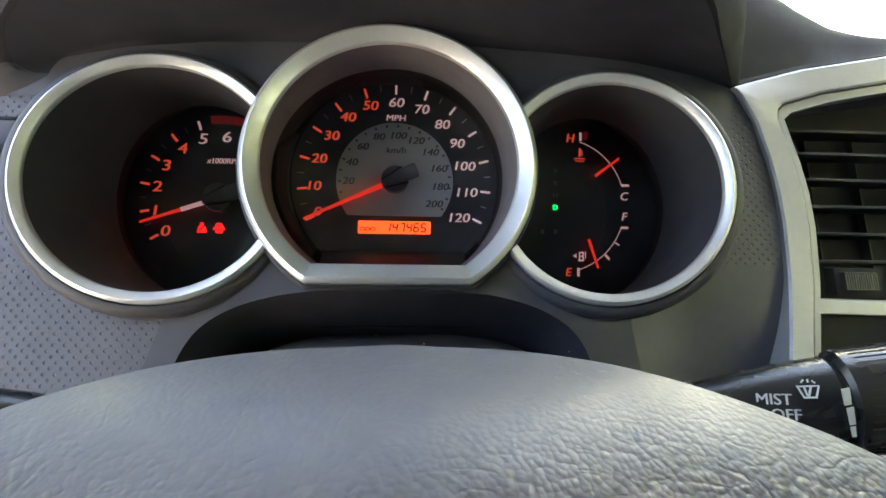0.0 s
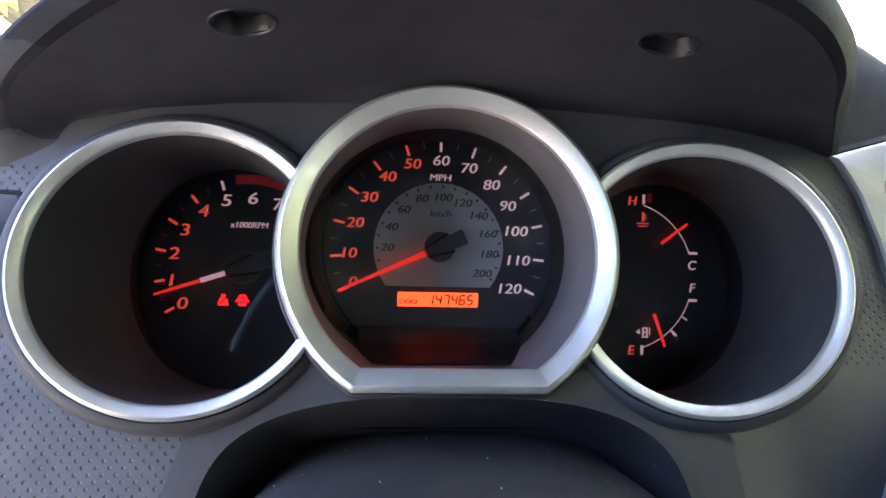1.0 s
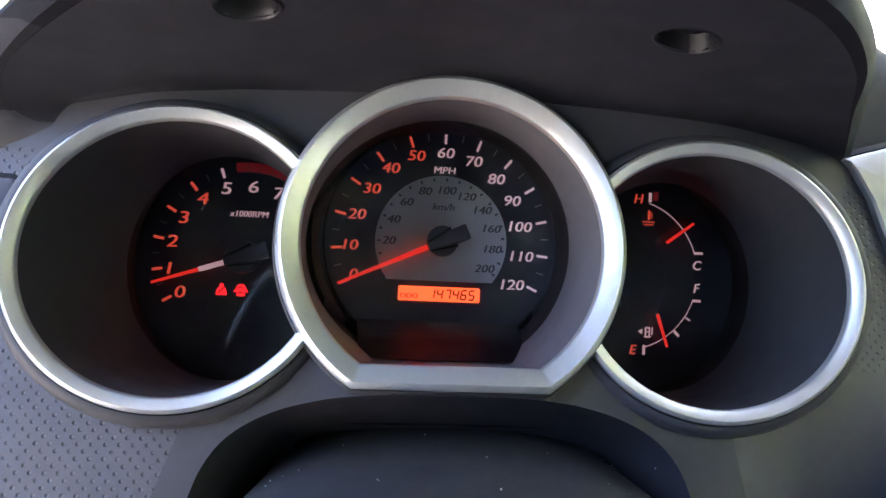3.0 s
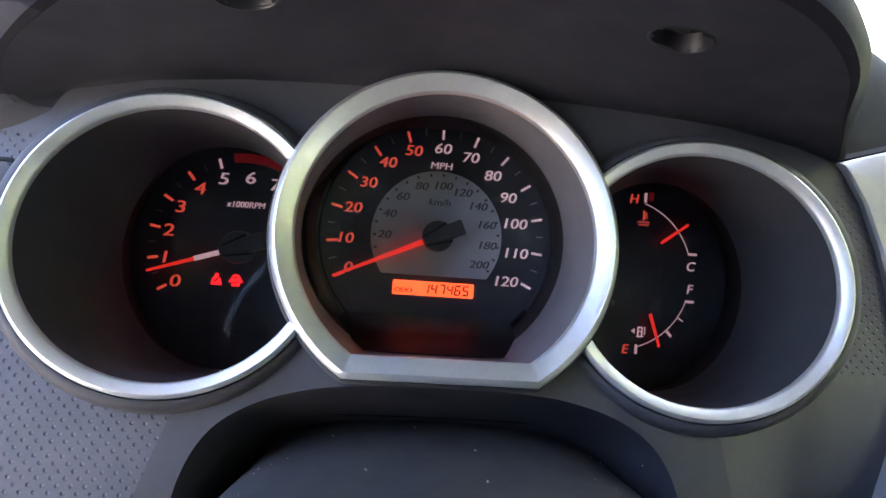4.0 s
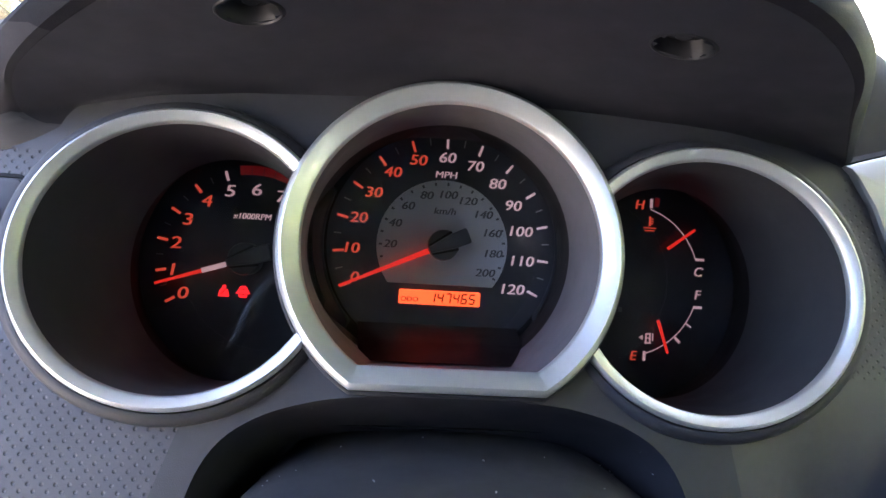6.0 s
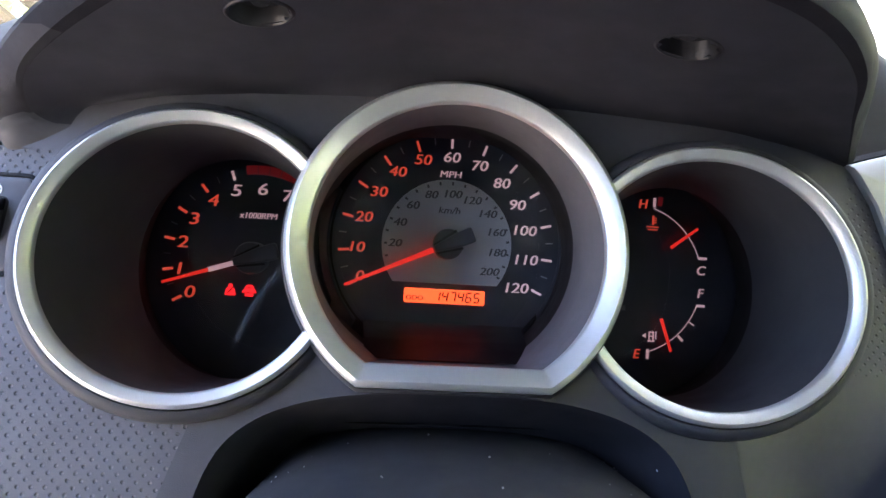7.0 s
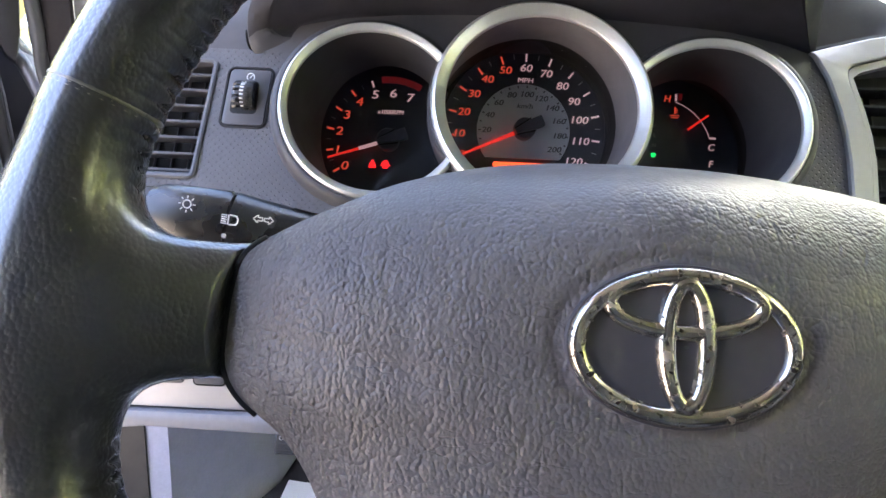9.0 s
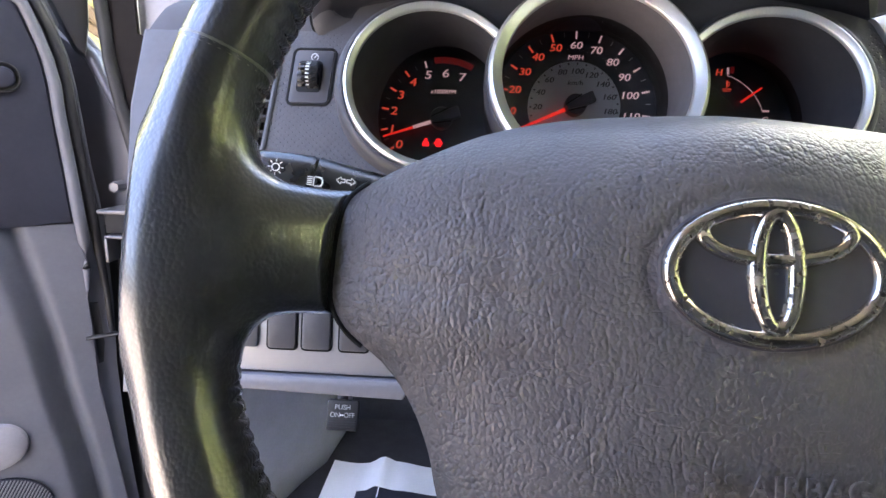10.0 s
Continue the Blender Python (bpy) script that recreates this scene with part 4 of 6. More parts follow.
def thumb(x, z, r, w, bump_out, material, ribs, name):
    """A wheel that stands half out of the panel, turning up and down, with ribs across its tread."""
    c = pan(x, z, -0.003)
    rows = []
    for wx, rr in ((-w / 2, r * 0.86), (-w / 2 * 0.9, r), (w / 2 * 0.9, r), (w / 2, r * 0.86)):
        rows.append([(c.x + wx, c.y - rr * math.cos(radians(-85 + 170 * k / 40)) * bump_out, c.z + rr * math.sin(radians(-85 + 170 * k / 40))) for k in range(41)])
    wheel = part(name, sheet(rows), material, dimmer, "ribbed black wheel")
    for k in range(ribs):
        a = radians(-62 + 124 * k / (ribs - 1))
        p = Vector((c.x, c.y - r * math.cos(a) * bump_out, c.z + r * math.sin(a)))
        m = Matrix.Translation(p) @ pose(0, 0, 0, -math.degrees(a), 0, 0)
        part("rib", box((-w * 0.42, -0.0007, -0.00045), (w * 0.42, 0.0006, 0.00045), m, 0.0002), material, wheel)
    for wx in (-w / 2, w / 2):
        b2 = bmesh.new()
        cap(b2, [(c.x + wx, c.y - r * 0.86 * math.cos(radians(-85 + 170 * k / 40)) * bump_out, c.z + r * 0.86 * math.sin(radians(-85 + 170 * k / 40))) for k in range(41)])
        part("cheek", b2, material, wheel)
    return wheel


big = thumb(-0.1942, -0.0045, 0.0107, 0.0090, 1.05, M_STALK, 15, "dial_wheel")
side_wheel = thumb(-0.2022, -0.0052, 0.0104, 0.0060, 0.62, M_STALK, 2, "dial_wheel")
for k in range(6):
    a = radians(-60 + 24 * k)
    p = pan(-0.2022, -0.0052, -0.003) + Vector((0, -0.0104 * 0.62 * math.cos(a), 0.0104 * math.sin(a)))
    part("lug", box((-0.0029, -0.0012, -0.0015), (0.0029, 0.001, 0.0015), Matrix.Translation(p) @ pose(0, 0, 0, -math.degrees(a), 0, 0), 0.0006), M_STALK, side_wheel, "chunky black lug")
part("wheel_slot", plate(rounded(-0.2060, -0.0165, -0.1885, 0.0068, 0.003), -0.00135, 0.002, PAN), M_GAP_SHADE, dimmer, "dark slot round the wheels")
for k in range(8):
    a = radians(-45 + 100 * k / 7)
    p = pan(-0.1970, -0.0045, -0.003) + Vector((0, -0.0107 * 1.05 * math.cos(a) - 0.0010, 0.0105 * math.sin(a)))
    part("mark", box((-0.0012, -0.0001, -0.00028 - 0.00006 * k), (0.0008 + 0.00012 * k, 0.0002, 0.00028 + 0.00006 * k), Matrix.Translation(p) @ pose(0, 0, 0, -math.degrees(a), 0, 0)), M_WHITE, dimmer)
icon = pan(-0.1948, 0.0096, 0.0016)
bm = sheet([[icon + Vector((r * math.cos(2 * math.pi * k / 28), 0, r * math.sin(2 * math.pi * k / 28))) for k in range(28)] for r in (0.0021, 0.0027)], closed_v=True)
bar(icon.x + 0.0003, icon.z + 0.0002, icon.y, 0.0026, 0.0005, 48, 0.0001, bm=bm)
part("icon", bm, M_WHITE, dimmer)

row = thing("switch_row", (-0.25, 0.262, -0.1165), "row of small rocker switches set in a recessed strip", "switch panel")
part("strip", plate(SWITCH_ROW, -0.0004, 0.003, PAN, 0.0004), M_SMOOTH, row)
for k, x in enumerate((-0.2250, -0.2563, -0.2875)):
    key = part("rocker", plate(rounded(x, -0.1120, x + 0.0200, -0.0872, 0.0022), -0.0028, 0.002, PAN, 0.0012), M_BLACK, row, "black rocker switch")
    part("rocker_gap", sweep(rounded(x, -0.1120, x + 0.0200, -0.0872, 0.0022), [(0.0012, -0.0006), (0.0010, -0.0010), (0.0, -0.0008)], PAN), M_GAP_SHADE, key)
    if k == 0:
        for words, z, s in (("400W", -0.0925, 0.0038), ("AC", -0.1035, 0.0038)):
            p = pan(x + 0.0098, z, 0.0029)
            lettering("switch_text", words, s, pose(p.x, p.y, p.z, 90 - 12.4, 0, 0), M_WHITE, key, shear=0.25, bold=0.02)
    elif k == 1:
        part("switch_icon", bar(x + 0.010, -0.0990, pan(x, -0.099).y - 0.0034, 0.007, 0.004, 0), M_WHITE, key)


# ---- centre vents with silver trim ----
centre = thing("centre_vent_panel", (0.25, 0.265, -0.10), "silver framed centre vents in the dashboard", "air vent")


def band(a, c, front=0.004, back=0.006, lip=0.0012):
    """A moulding between two lines on the panel's plane."""
    A, C = [Vector(p) for p in a], [Vector(p) for p in c]
    f = lambda line, out: [pan(p.x, p.y, out) for p in line]
    mid = lambda s: [p.lerp(q, s) for p, q in zip(A, C)]
    return sheet([f(A, -back), f(A, front - lip), f(mid(0.08), front), f(mid(0.92), front), f(C, front - lip), f(C, -back)])


lead = [(0.1915, -0.132), (0.1943, -0.098), (0.1967, -0.083), (0.2000, -0.058), (0.2013, -0.030), (0.2008, -0.012), (0.1988, 0.005), (0.1938, 0.0275), (0.1868, 0.0430), (0.1838, 0.0462), (0.192, 0.0490), (0.225, 0.0585), (0.281, 0.0695), (0.36, 0.080), (0.44, 0.086)]
follow = [(0.2040, -0.132), (0.2070, -0.098), (0.2095, -0.083), (0.2134, -0.058), (0.2155, -0.030), (0.2150, -0.012), (0.2125, 0.005), (0.2090, 0.0210), (0.2072, 0.0295), (0.2080, 0.0345), (0.212, 0.0378), (0.235, 0.0450), (0.283, 0.0545), (0.36, 0.064), (0.44, 0.070)]
part("trim", band(lead, follow, back=0.032), M_TRIM, centre, "satin silver trim")
inner_a = [(x + 0.0008, z - 0.0004) for x, z in follow]
inner_c = [(x + 0.0048, z - 0.0050 if k > 8 else z) for k, (x, z) in enumerate(follow)]
part("inner_trim", band(inner_a, inner_c, 0.0018, 0.010, 0.0008), M_TRIM, centre, "grey inner frame")
part("vent_back", plate([(0.208, -0.135), (0.50, -0.135), (0.50, 0.075), (0.208, 0.036)], 0.030, 0.031, PAN), M_GAP_SHADE, centre)
for k, z in enumerate((0.0250, 0.0117, -0.0033, -0.0183, -0.0333, -0.0480)):
    m = Matrix.Translation(pan(0, z, 0.0)) @ pose(0, 0.006, 0, -4, 0, 0)
    part("slat", box((0.2125 + 0.0009 * k, 0, -0.0009), (0.42, 0.017, 0.0009), m, 0.0006), M_BLACK, centre)
for k in range(6):
    x = 0.2420 + k * 0.030
    part("vane", plate([(x, -0.0620), (x + 0.0009, -0.0620), (x + 0.0009, 0.0300), (x, 0.0300)], 0.0240, 0.0295, PAN), M_BLACK, centre)
part("strip", band([(0.214, -0.0745), (0.45, -0.0805)], [(0.214, -0.0670), (0.45, -0.0725)], 0.0006, 0.008), M_TRIM, centre, "silver strip")
part("lower_block", plate([(0.214, -0.132), (0.45, -0.132), (0.45, -0.082), (0.214, -0.076)], 0.006, 0.010, PAN), M_GAP_SHADE, centre)
for k in range(14):
    x = 0.2330 + k * 0.0013
    part("rib", plate([(x, -0.0625), (x + 0.0008, -0.0625), (x + 0.0008, -0.0535), (x, -0.0535)], -0.0005, 0.008, PAN), M_BLACK, centre)
part("wheel_slot", plate([(0.2300, -0.0650), (0.2560, -0.0650), (0.2560, -0.0515), (0.2300, -0.0515)], 0.003, 0.010, PAN), M_GAP_SHADE, centre)
# plain dash on the passenger's side
fixed("dash_passenger", sheet([[pan(x, z, -0.02) for z in (-0.30, -0.13, 0.0, 0.06, 0.09)] for x in (0.44, 0.60, 0.80, 0.95)]), M_PANEL, "dark grey dash panel before the passenger seat", "dashboard")


# ---- lower dash ----
LOW = 0.252
lower = thing("lower_dash_trim", (-0.20, LOW, -0.20), "silver lower trim with square switch blanks", "switch panel")
part("strip", plate([(-0.300, -0.2045), (-0.1250, -0.2050), (-0.118, -0.196), (-0.112, -0.150), (-0.118, -0.1405), (-0.300, -0.1370)], LOW, LOW + 0.02, WORLD, 0.0025), M_TRIM, lower, "silver plastic strip")
part("shadow_gap", plate([(-0.315, -0.1372), (-0.112, -0.1410), (-0.112, -0.125), (-0.315, -0.118)], LOW + 0.014, LOW + 0.02, WORLD), M_SMOOTH, lower)
mirror = part("mirror_plate", plate(rounded(-0.2518, -0.1700, -0.2170, -0.1400, 0.002), LOW - 0.0012, LOW + 0.002, WORLD, 0.0006), M_SMOOTH, lower, "mirror control plate")
part("mirror_key", plate(rounded(-0.2430, -0.1510, -0.2262, -0.1432, 0.003), LOW - 0.0045, LOW, WORLD, 0.0012), M_BLACK, mirror, "black rocker")
for ch, x in (("L", -0.2395), ("R", -0.2300)):
    lettering("key_text", ch, 0.0042, on_dial(x, -0.1472, LOW - 0.0046), M_WHITE, mirror, shear=0.0, bold=0.02)
part("mirror_pad", plate(rounded(-0.2450, -0.1690, -0.2240, -0.1560, 0.004), LOW - 0.0040, LOW, WORLD, 0.0015), M_BLACK, mirror)
for k in range(4):
    x = -0.2102 + k * 0.0245 - (0.002 if k else 0)
    for z0, z1 in ((-0.1890, -0.1620), (-0.1590, -0.1452)):
        key = part("switch_blank", plate(rounded(x, z0, x + 0.0185, z1, 0.0022), LOW - 0.0022, LOW + 0.002, WORLD, 0.0012), M_SMOOTH if z0 < -0.17 else M_GREY, lower, "plain square switch blank")
        part("blank_gap", sweep(rounded(x, z0, x + 0.0185, z1, 0.0022), [(0.0012, -0.0002), (0.0009, -0.0008), (0.0, -0.0004)], Matrix.Translation((0, LOW, 0))), M_GAP_SHADE, key)
part("switch_blank", plate(rounded(-0.2380, -0.1890, -0.2165, -0.1720, 0.0022), LOW - 0.0022, LOW + 0.002, WORLD, 0.0012), M_SMOOTH, lower)
knee = thing("knee_panel", (-0.22, 0.26, -0.22), "light grey lower edge of the dash above the footwell", "dashboard panel")
part("lip", plate([(-0.305, -0.2225), (-0.24, -0.2160), (-0.1210, -0.2185), (-0.1150, -0.2080), (-0.1250, -0.2060), (-0.305, -0.2055)], LOW - 0.004, LOW + 0.03, WORLD, 0.003), M_GREY, knee, "light grey lip")
part("underside", plate([(-0.305, -0.2225), (-0.24, -0.2165), (-0.1150, -0.2180), (-0.115, -0.2150), (-0.305, -0.2150)], LOW + 0.03, LOW + 0.12, WORLD), M_BLACK, knee)


# ---- steering column, stalks ----
column = thing("steering_column_cover", (0, 0.20, -0.14), "grey plastic cover of the steering column", "column cover")


def column_section(y, w, top, low):
    return [Vector((w * math.copysign(abs(math.cos(a)) ** 0.55, math.cos(a)), y, low + (top - low) * abs(math.sin(a)) ** 0.55)) for a in (math.pi * k / 36 for k in range(37))]


COVER = [[p + Vector((0.004, 0, 0)) for p in column_section(*s)] for s in ((0.116, 0.076, -0.104, -0.16), (0.119, 0.084, -0.099, -0.16), (0.126, 0.092, -0.0962, -0.16), (0.140, 0.098, -0.0945, -0.16), (0.160, 0.100, -0.0935, -0.16), (0.21, 0.100, -0.0930, -0.16), (0.26, 0.098, -0.0918, -0.16), (0.300, 0.092, -0.0920, -0.16), (0.345, 0.088, -0.096, -0.16))]
part("upper_cover", sheet(COVER), M_COVER, column, "smooth dark grey upper cover")
part("lower_cover", sheet([[Vector((p.x, p.y, -0.32 - p.z)) for p in column_section(*s)] for s in ((0.125, 0.080, -0.094, -0.16), (0.16, 0.092, -0.098, -0.16), (0.30, 0.080, -0.11, -0.16), (0.345, 0.076, -0.115, -0.16))]), M_BLACK, column)
part("front", plate([(p.x, p.z) for p in column_section(0, 0.070, -0.103, -0.16)][::1] + [(-0.070, -0.2), (0.070, -0.2)], 0.1205, 0.126, WORLD), M_BLACK, column)


def stalk(points, radii, n=28, squash=(0.75, 1.0)):
    return tube(points, radii, n, squash)


light = thing("light_stalk", (-0.10, 0.165, -0.095), "black light and turn signal stalk with white symbols", "stalk")
path_l = [(-0.070, 0.190, -0.1050), (-0.0976, 0.180, -0.1010), (-0.118, 0.172, -0.0985), (-0.138, 0.1685, -0.0965), (-0.1575, 0.1655, -0.0930)]
part("lever", tube(path_l, [0.0075, 0.0090, 0.0120, 0.0140, 0.0150], 36, (0.85, 1.0)), M_STALK, light, "tapered black lever")
part("gap", tube([(-0.1573, 0.1655, -0.0930), (-0.1592, 0.1653, -0.0928)], [0.0138, 0.0138], 36, (0.85, 1.0)), M_GAP_SHADE, light)
part("end_knob", tube([(-0.1590, 0.1653, -0.0928), (-0.1596, 0.1652, -0.0927), (-0.175, 0.1640, -0.0910), (-0.1880, 0.1632, -0.0895), (-0.1925, 0.1630, -0.0890), (-0.1945, 0.1630, -0.0888)],
                      [0.0146, 0.0151, 0.0148, 0.0138, 0.0120, 0.0080], 36, (0.85, 1.0)), M_STALK, light, "black twist knob")


def mark_on(x, z, y, parts, name, thing_ob, turn=-6):
    bm = bmesh.new()
    for dx, dz, l, w, a in parts:
        c, s = math.cos(radians(turn)), math.sin(radians(turn))
        bar(x + dx * c - dz * s, z + dx * s + dz * c, y, l, w, a + turn, 0.0002, bm=bm)
    part(name, bm, M_WHITE, thing_ob, "white symbol")


sun_marks = [(0.0031 * math.cos(radians(a)), 0.0031 * math.sin(radians(a)), 0.0012, 0.0004, a) for a in range(0, 360, 45)]
sun_marks += [(0.0017 * math.cos(radians(a)), 0.0017 * math.sin(radians(a)), 0.0009, 0.0005, a + 90) for a in range(0, 360, 30)]
mark_on(-0.1725, -0.0853, 0.1515, sun_marks, "lamp_symbol", light)
beam = [(-0.0030, 0.0018 - 0.0009 * k, 0.0024, 0.0005, 0) for k in range(5)] + [(-0.0011, 0, 0.0042, 0.0006, 90), (0.0030, 0, 0.0020, 0.0006, 90), (0.0010, 0.0020, 0.0034, 0.0006, -6), (0.0010, -0.0020, 0.0034, 0.0006, 6), (0.0025, 0.0014, 0.0014, 0.0006, -50), (0.0025, -0.0014, 0.0014, 0.0006, 50)]
mark_on(-0.1536, -0.0913, 0.1520, beam, "beam_symbol", light)
arrows = []
for s, cx in ((-1, -0.0024), (1, 0.0024)):
    arrows += [(cx - s * 0.0010, 0.0007, 0.0020, 0.00045, 0), (cx - s * 0.0010, -0.0007, 0.0020, 0.00045, 0), (cx + s * 0.0011, 0.0008, 0.0024, 0.00045, -s * 42), (cx + s * 0.0011, -0.0008, 0.0024, 0.00045, s * 42), (cx - s * 0.0020, 0, 0.0016, 0.00045, 90), (cx, 0.0012, 0.0010, 0.00045, 90), (cx, -0.0012, 0.0010, 0.00045, 90)]
mark_on(-0.1402, -0.0905, 0.1540, arrows, "arrow_symbol", light)
mark_on(-0.1558, -0.0982, 0.1505, [(0, 0, 0.0016, 0.0016, 0), (0, 0, 0.0016, 0.0016, 45)], "dot", light)
mark_on(-0.1662, -0.1018, 0.1520, [(0, 0, 0.0036, 0.0008, 0)], "dash_mark", light)
lettering("stalk_text", "OFF", 0.0040, on_dial(-0.1572, -0.1030, 0.1515, -6), M_WHITE, light, shear=0.0, bold=0.01)

wiper = thing("wiper_stalk", (0.10, 0.175, -0.095), "black wiper stalk with white lettering", "stalk")
path_r = [(0.070, 0.195, -0.1060), (0.095, 0.186, -0.1010), (0.115, 0.178, -0.0975), (0.130, 0.174, -0.0948), (0.1430, 0.1712, -0.0928)]
radii_r = [0.0080, 0.0095, 0.0118, 0.0138, 0.0147]
part("lever", tube(path_r, radii_r, 36, (0.85, 1.0)), M_STALK, wiper, "tapered black lever")
part("gap", tube([(0.1428, 0.1712, -0.0928), (0.1456, 0.1706, -0.0924)], [0.0137, 0.0137], 36, (0.85, 1.0)), M_GAP_SHADE, wiper)
KNOB_R = [((0.1452, 0.1706, -0.0925), 0.0148), ((0.1462, 0.1704, -0.0923), 0.0164), ((0.160, 0.1675, -0.0903), 0.0168), ((0.177, 0.164, -0.0880), 0.0160), ((0.190, 0.161, -0.0862), 0.0140), ((0.194, 0.160, -0.0858), 0.0100)]
knob_r = part("end_knob", tube([p for p, r in KNOB_R], [r for p, r in KNOB_R], 36, (0.85, 1.0)), M_STALK, wiper, "ribbed black twist knob")
for k in range(44):
    g = 2 * math.pi * k / 44
    line = [Vector(p) + r * 1.012 * Vector((0, 0.85 * math.cos(g), math.sin(g))) for p, r in KNOB_R[1:4]]
    part("rib", tube(line, [0.00042] * 3, 5), M_STALK, knob_r)


def lever_front(x, z):
    """How far ahead the wiper lever's skin lies at a place seen from the driver."""
    xs = [p[0] for p in path_r]
    cy, cz, r = (float(np.interp(x, xs, v)) for v in ([p[1] for p in path_r], [p[2] for p in path_r], radii_r))
    return cy - 0.85 * r * math.sqrt(max(0.05, 1 - ((z - cz) / r) ** 2)) - 0.0012


for words, x, z in (("MIST", 0.1212, -0.0903), ("OFF", 0.1238, -0.0945)):
    lettering("stalk_text", words, 0.0048, pose(x, lever_front(x, z), z, 90 - 12, 0, -27) @ pose(0, 0, 0, 0, 0, 5), M_WHITE, wiper, shear=0.0, bold=0.018)
part("line_mark", bar(0.1107, -0.0925, lever_front(0.1107, -0.0925), 0.0046, 0.0007, 28), M_WHITE, wiper)
bm = bmesh.new()
for dx, dz, l, w, a in ((0, -0.0016, 0.0034, 0.0005, 0), (0, 0.0018, 0.0062, 0.0005, 0), (-0.0024, 0.0001, 0.0038, 0.0005, 112), (0.0024, 0.0001, 0.0038, 0.0005, 68), (0.0003, 0.0002, 0.0034, 0.0006, 70), (-0.0009, 0.0002, 0.0030, 0.0005, 100), (-0.0016, 0.0032, 0.0012, 0.0005, 45), (0.0, 0.0034, 0.0010, 0.0005, 90), (0.0016, 0.0032, 0.0012, 0.0005, -45)):
    bar(dx, dz, 0, l, w, a + 5, bm=bm)
bm.transform(pose(0.1302, lever_front(0.1302, -0.0872) - 0.0004, -0.0872, -18, 0, -14))
part("wiper_symbol", bm, M_WHITE, wiper, "white symbol")
for (x0, z0), (x1, z1), w in (((0.1385, -0.0850), (0.1394, -0.0900), 0.0028), ((0.1396, -0.0906), (0.1406, -0.0958), 0.0023), ((0.1407, -0.0964), (0.1413, -0.0995), 0.0016)):
    part("scale_mark", bar((x0 + x1) / 2, (z0 + z1) / 2, min(lever_front(x0, z0), lever_front((x0 + x1) / 2, (z0 + z1) / 2), lever_front(x1, z1)) - 0.0003, math.hypot(x1 - x0, z1 - z0), w, math.degrees(math.atan2(z1 - z0, x1 - x0)), taper=0.8), M_WHITE, wiper)


# ---- steering wheel ----
WHEEL = pose(0.004, 0.0750, -0.1220, -4.5, 0, 0)
wheel = thing("steering_wheel", (0.004, 0.0750, -0.1220), "black leather steering wheel with a grey airbag pad", "steering wheel")
R_RIM = 0.1783


def rim_point(a, tube_a, r=0.0148, flat=1.08):
    c = Vector((R_RIM * math.cos(a), 0, R_RIM * math.sin(a)))
    e = Vector((math.cos(a), 0, math.sin(a)))
    return WHEEL @ (c + e * (r * math.cos(tube_a)) + Vector((0, 1, 0)) * (r * 1.08 * flat * math.sin(tube_a)))


STITCHES, SEAM_LINE = 78, radians(166)


def stitch_angle(k):
    return 22 + 136 * k / (STITCHES - 1)


def seam_pull(a, around):
    """How far the sewn leather is drawn in (share of the bar's radius) at a turn a in degrees and a place around the bar."""
    q = (a - 22) * (STITCHES - 1) / 136 + 0.5
    k = np.floor(q)
    f = q % 1.0 - 0.5
    f = f + 0.07 * np.sin(k * 2.4 + 0.7)
    u = around - SEAM_LINE
    deep = 0.80 + 0.25 * np.sin(k * 5.1)
    hole = 0.17 * deep * np.exp(-(f / 0.17) ** 2 - (u / 0.17) ** 2)
    crease = 0.060 * deep * np.exp(-((f - 0.25 * u * np.sin(k * 3.3)) / 0.14) ** 2) * np.exp(-((u - 0.12) / 0.50) ** 2)
    swell = 0.045 * (1 - np.exp(-(f / 0.26) ** 2)) * np.exp(-((u - 0.05) / 0.30) ** 2)
    groove = 0.03 * np.exp(-(u / 0.10) ** 2)
    return hole + crease + groove - swell


def rim_arc(a0, a1, n, sewn=False):
    rows, around = [], np.arange(72) * (2 * math.pi / 72)
    for k in range(n + 1):
        a = a0 + (a1 - a0) * k / n
        pull = seam_pull(a, around) if sewn else around * 0
        rows.append([rim_point(radians(a), float(t), 0.0148 * (1 - float(p))) for t, p in zip(around, pull)])
    return sheet(rows, closed_v=True)


part("rim", rim_arc(20.1, 159.9, 940, True), M_LEATHER, wheel, "black leather upper rim")
part("rim", rim_arc(229.5, 310.5, 80), M_LEATHER, wheel, "worn black leather lower rim")
for a in (160.0, 20.0):
    part("rim_seam", sheet([[rim_point(radians(a + d), 2 * math.pi * j / 32, 0.0148 * s) for j in range(32)] for d, s in ((-0.60, 0.990), (-0.40, 1.010), (-0.22, 1.008), (-0.05, 0.985), (0.10, 0.990), (0.25, 1.003), (0.45, 0.992))], closed_v=True), M_SEAM, wheel, "worn seam in the leather, its highlight put into the colour")


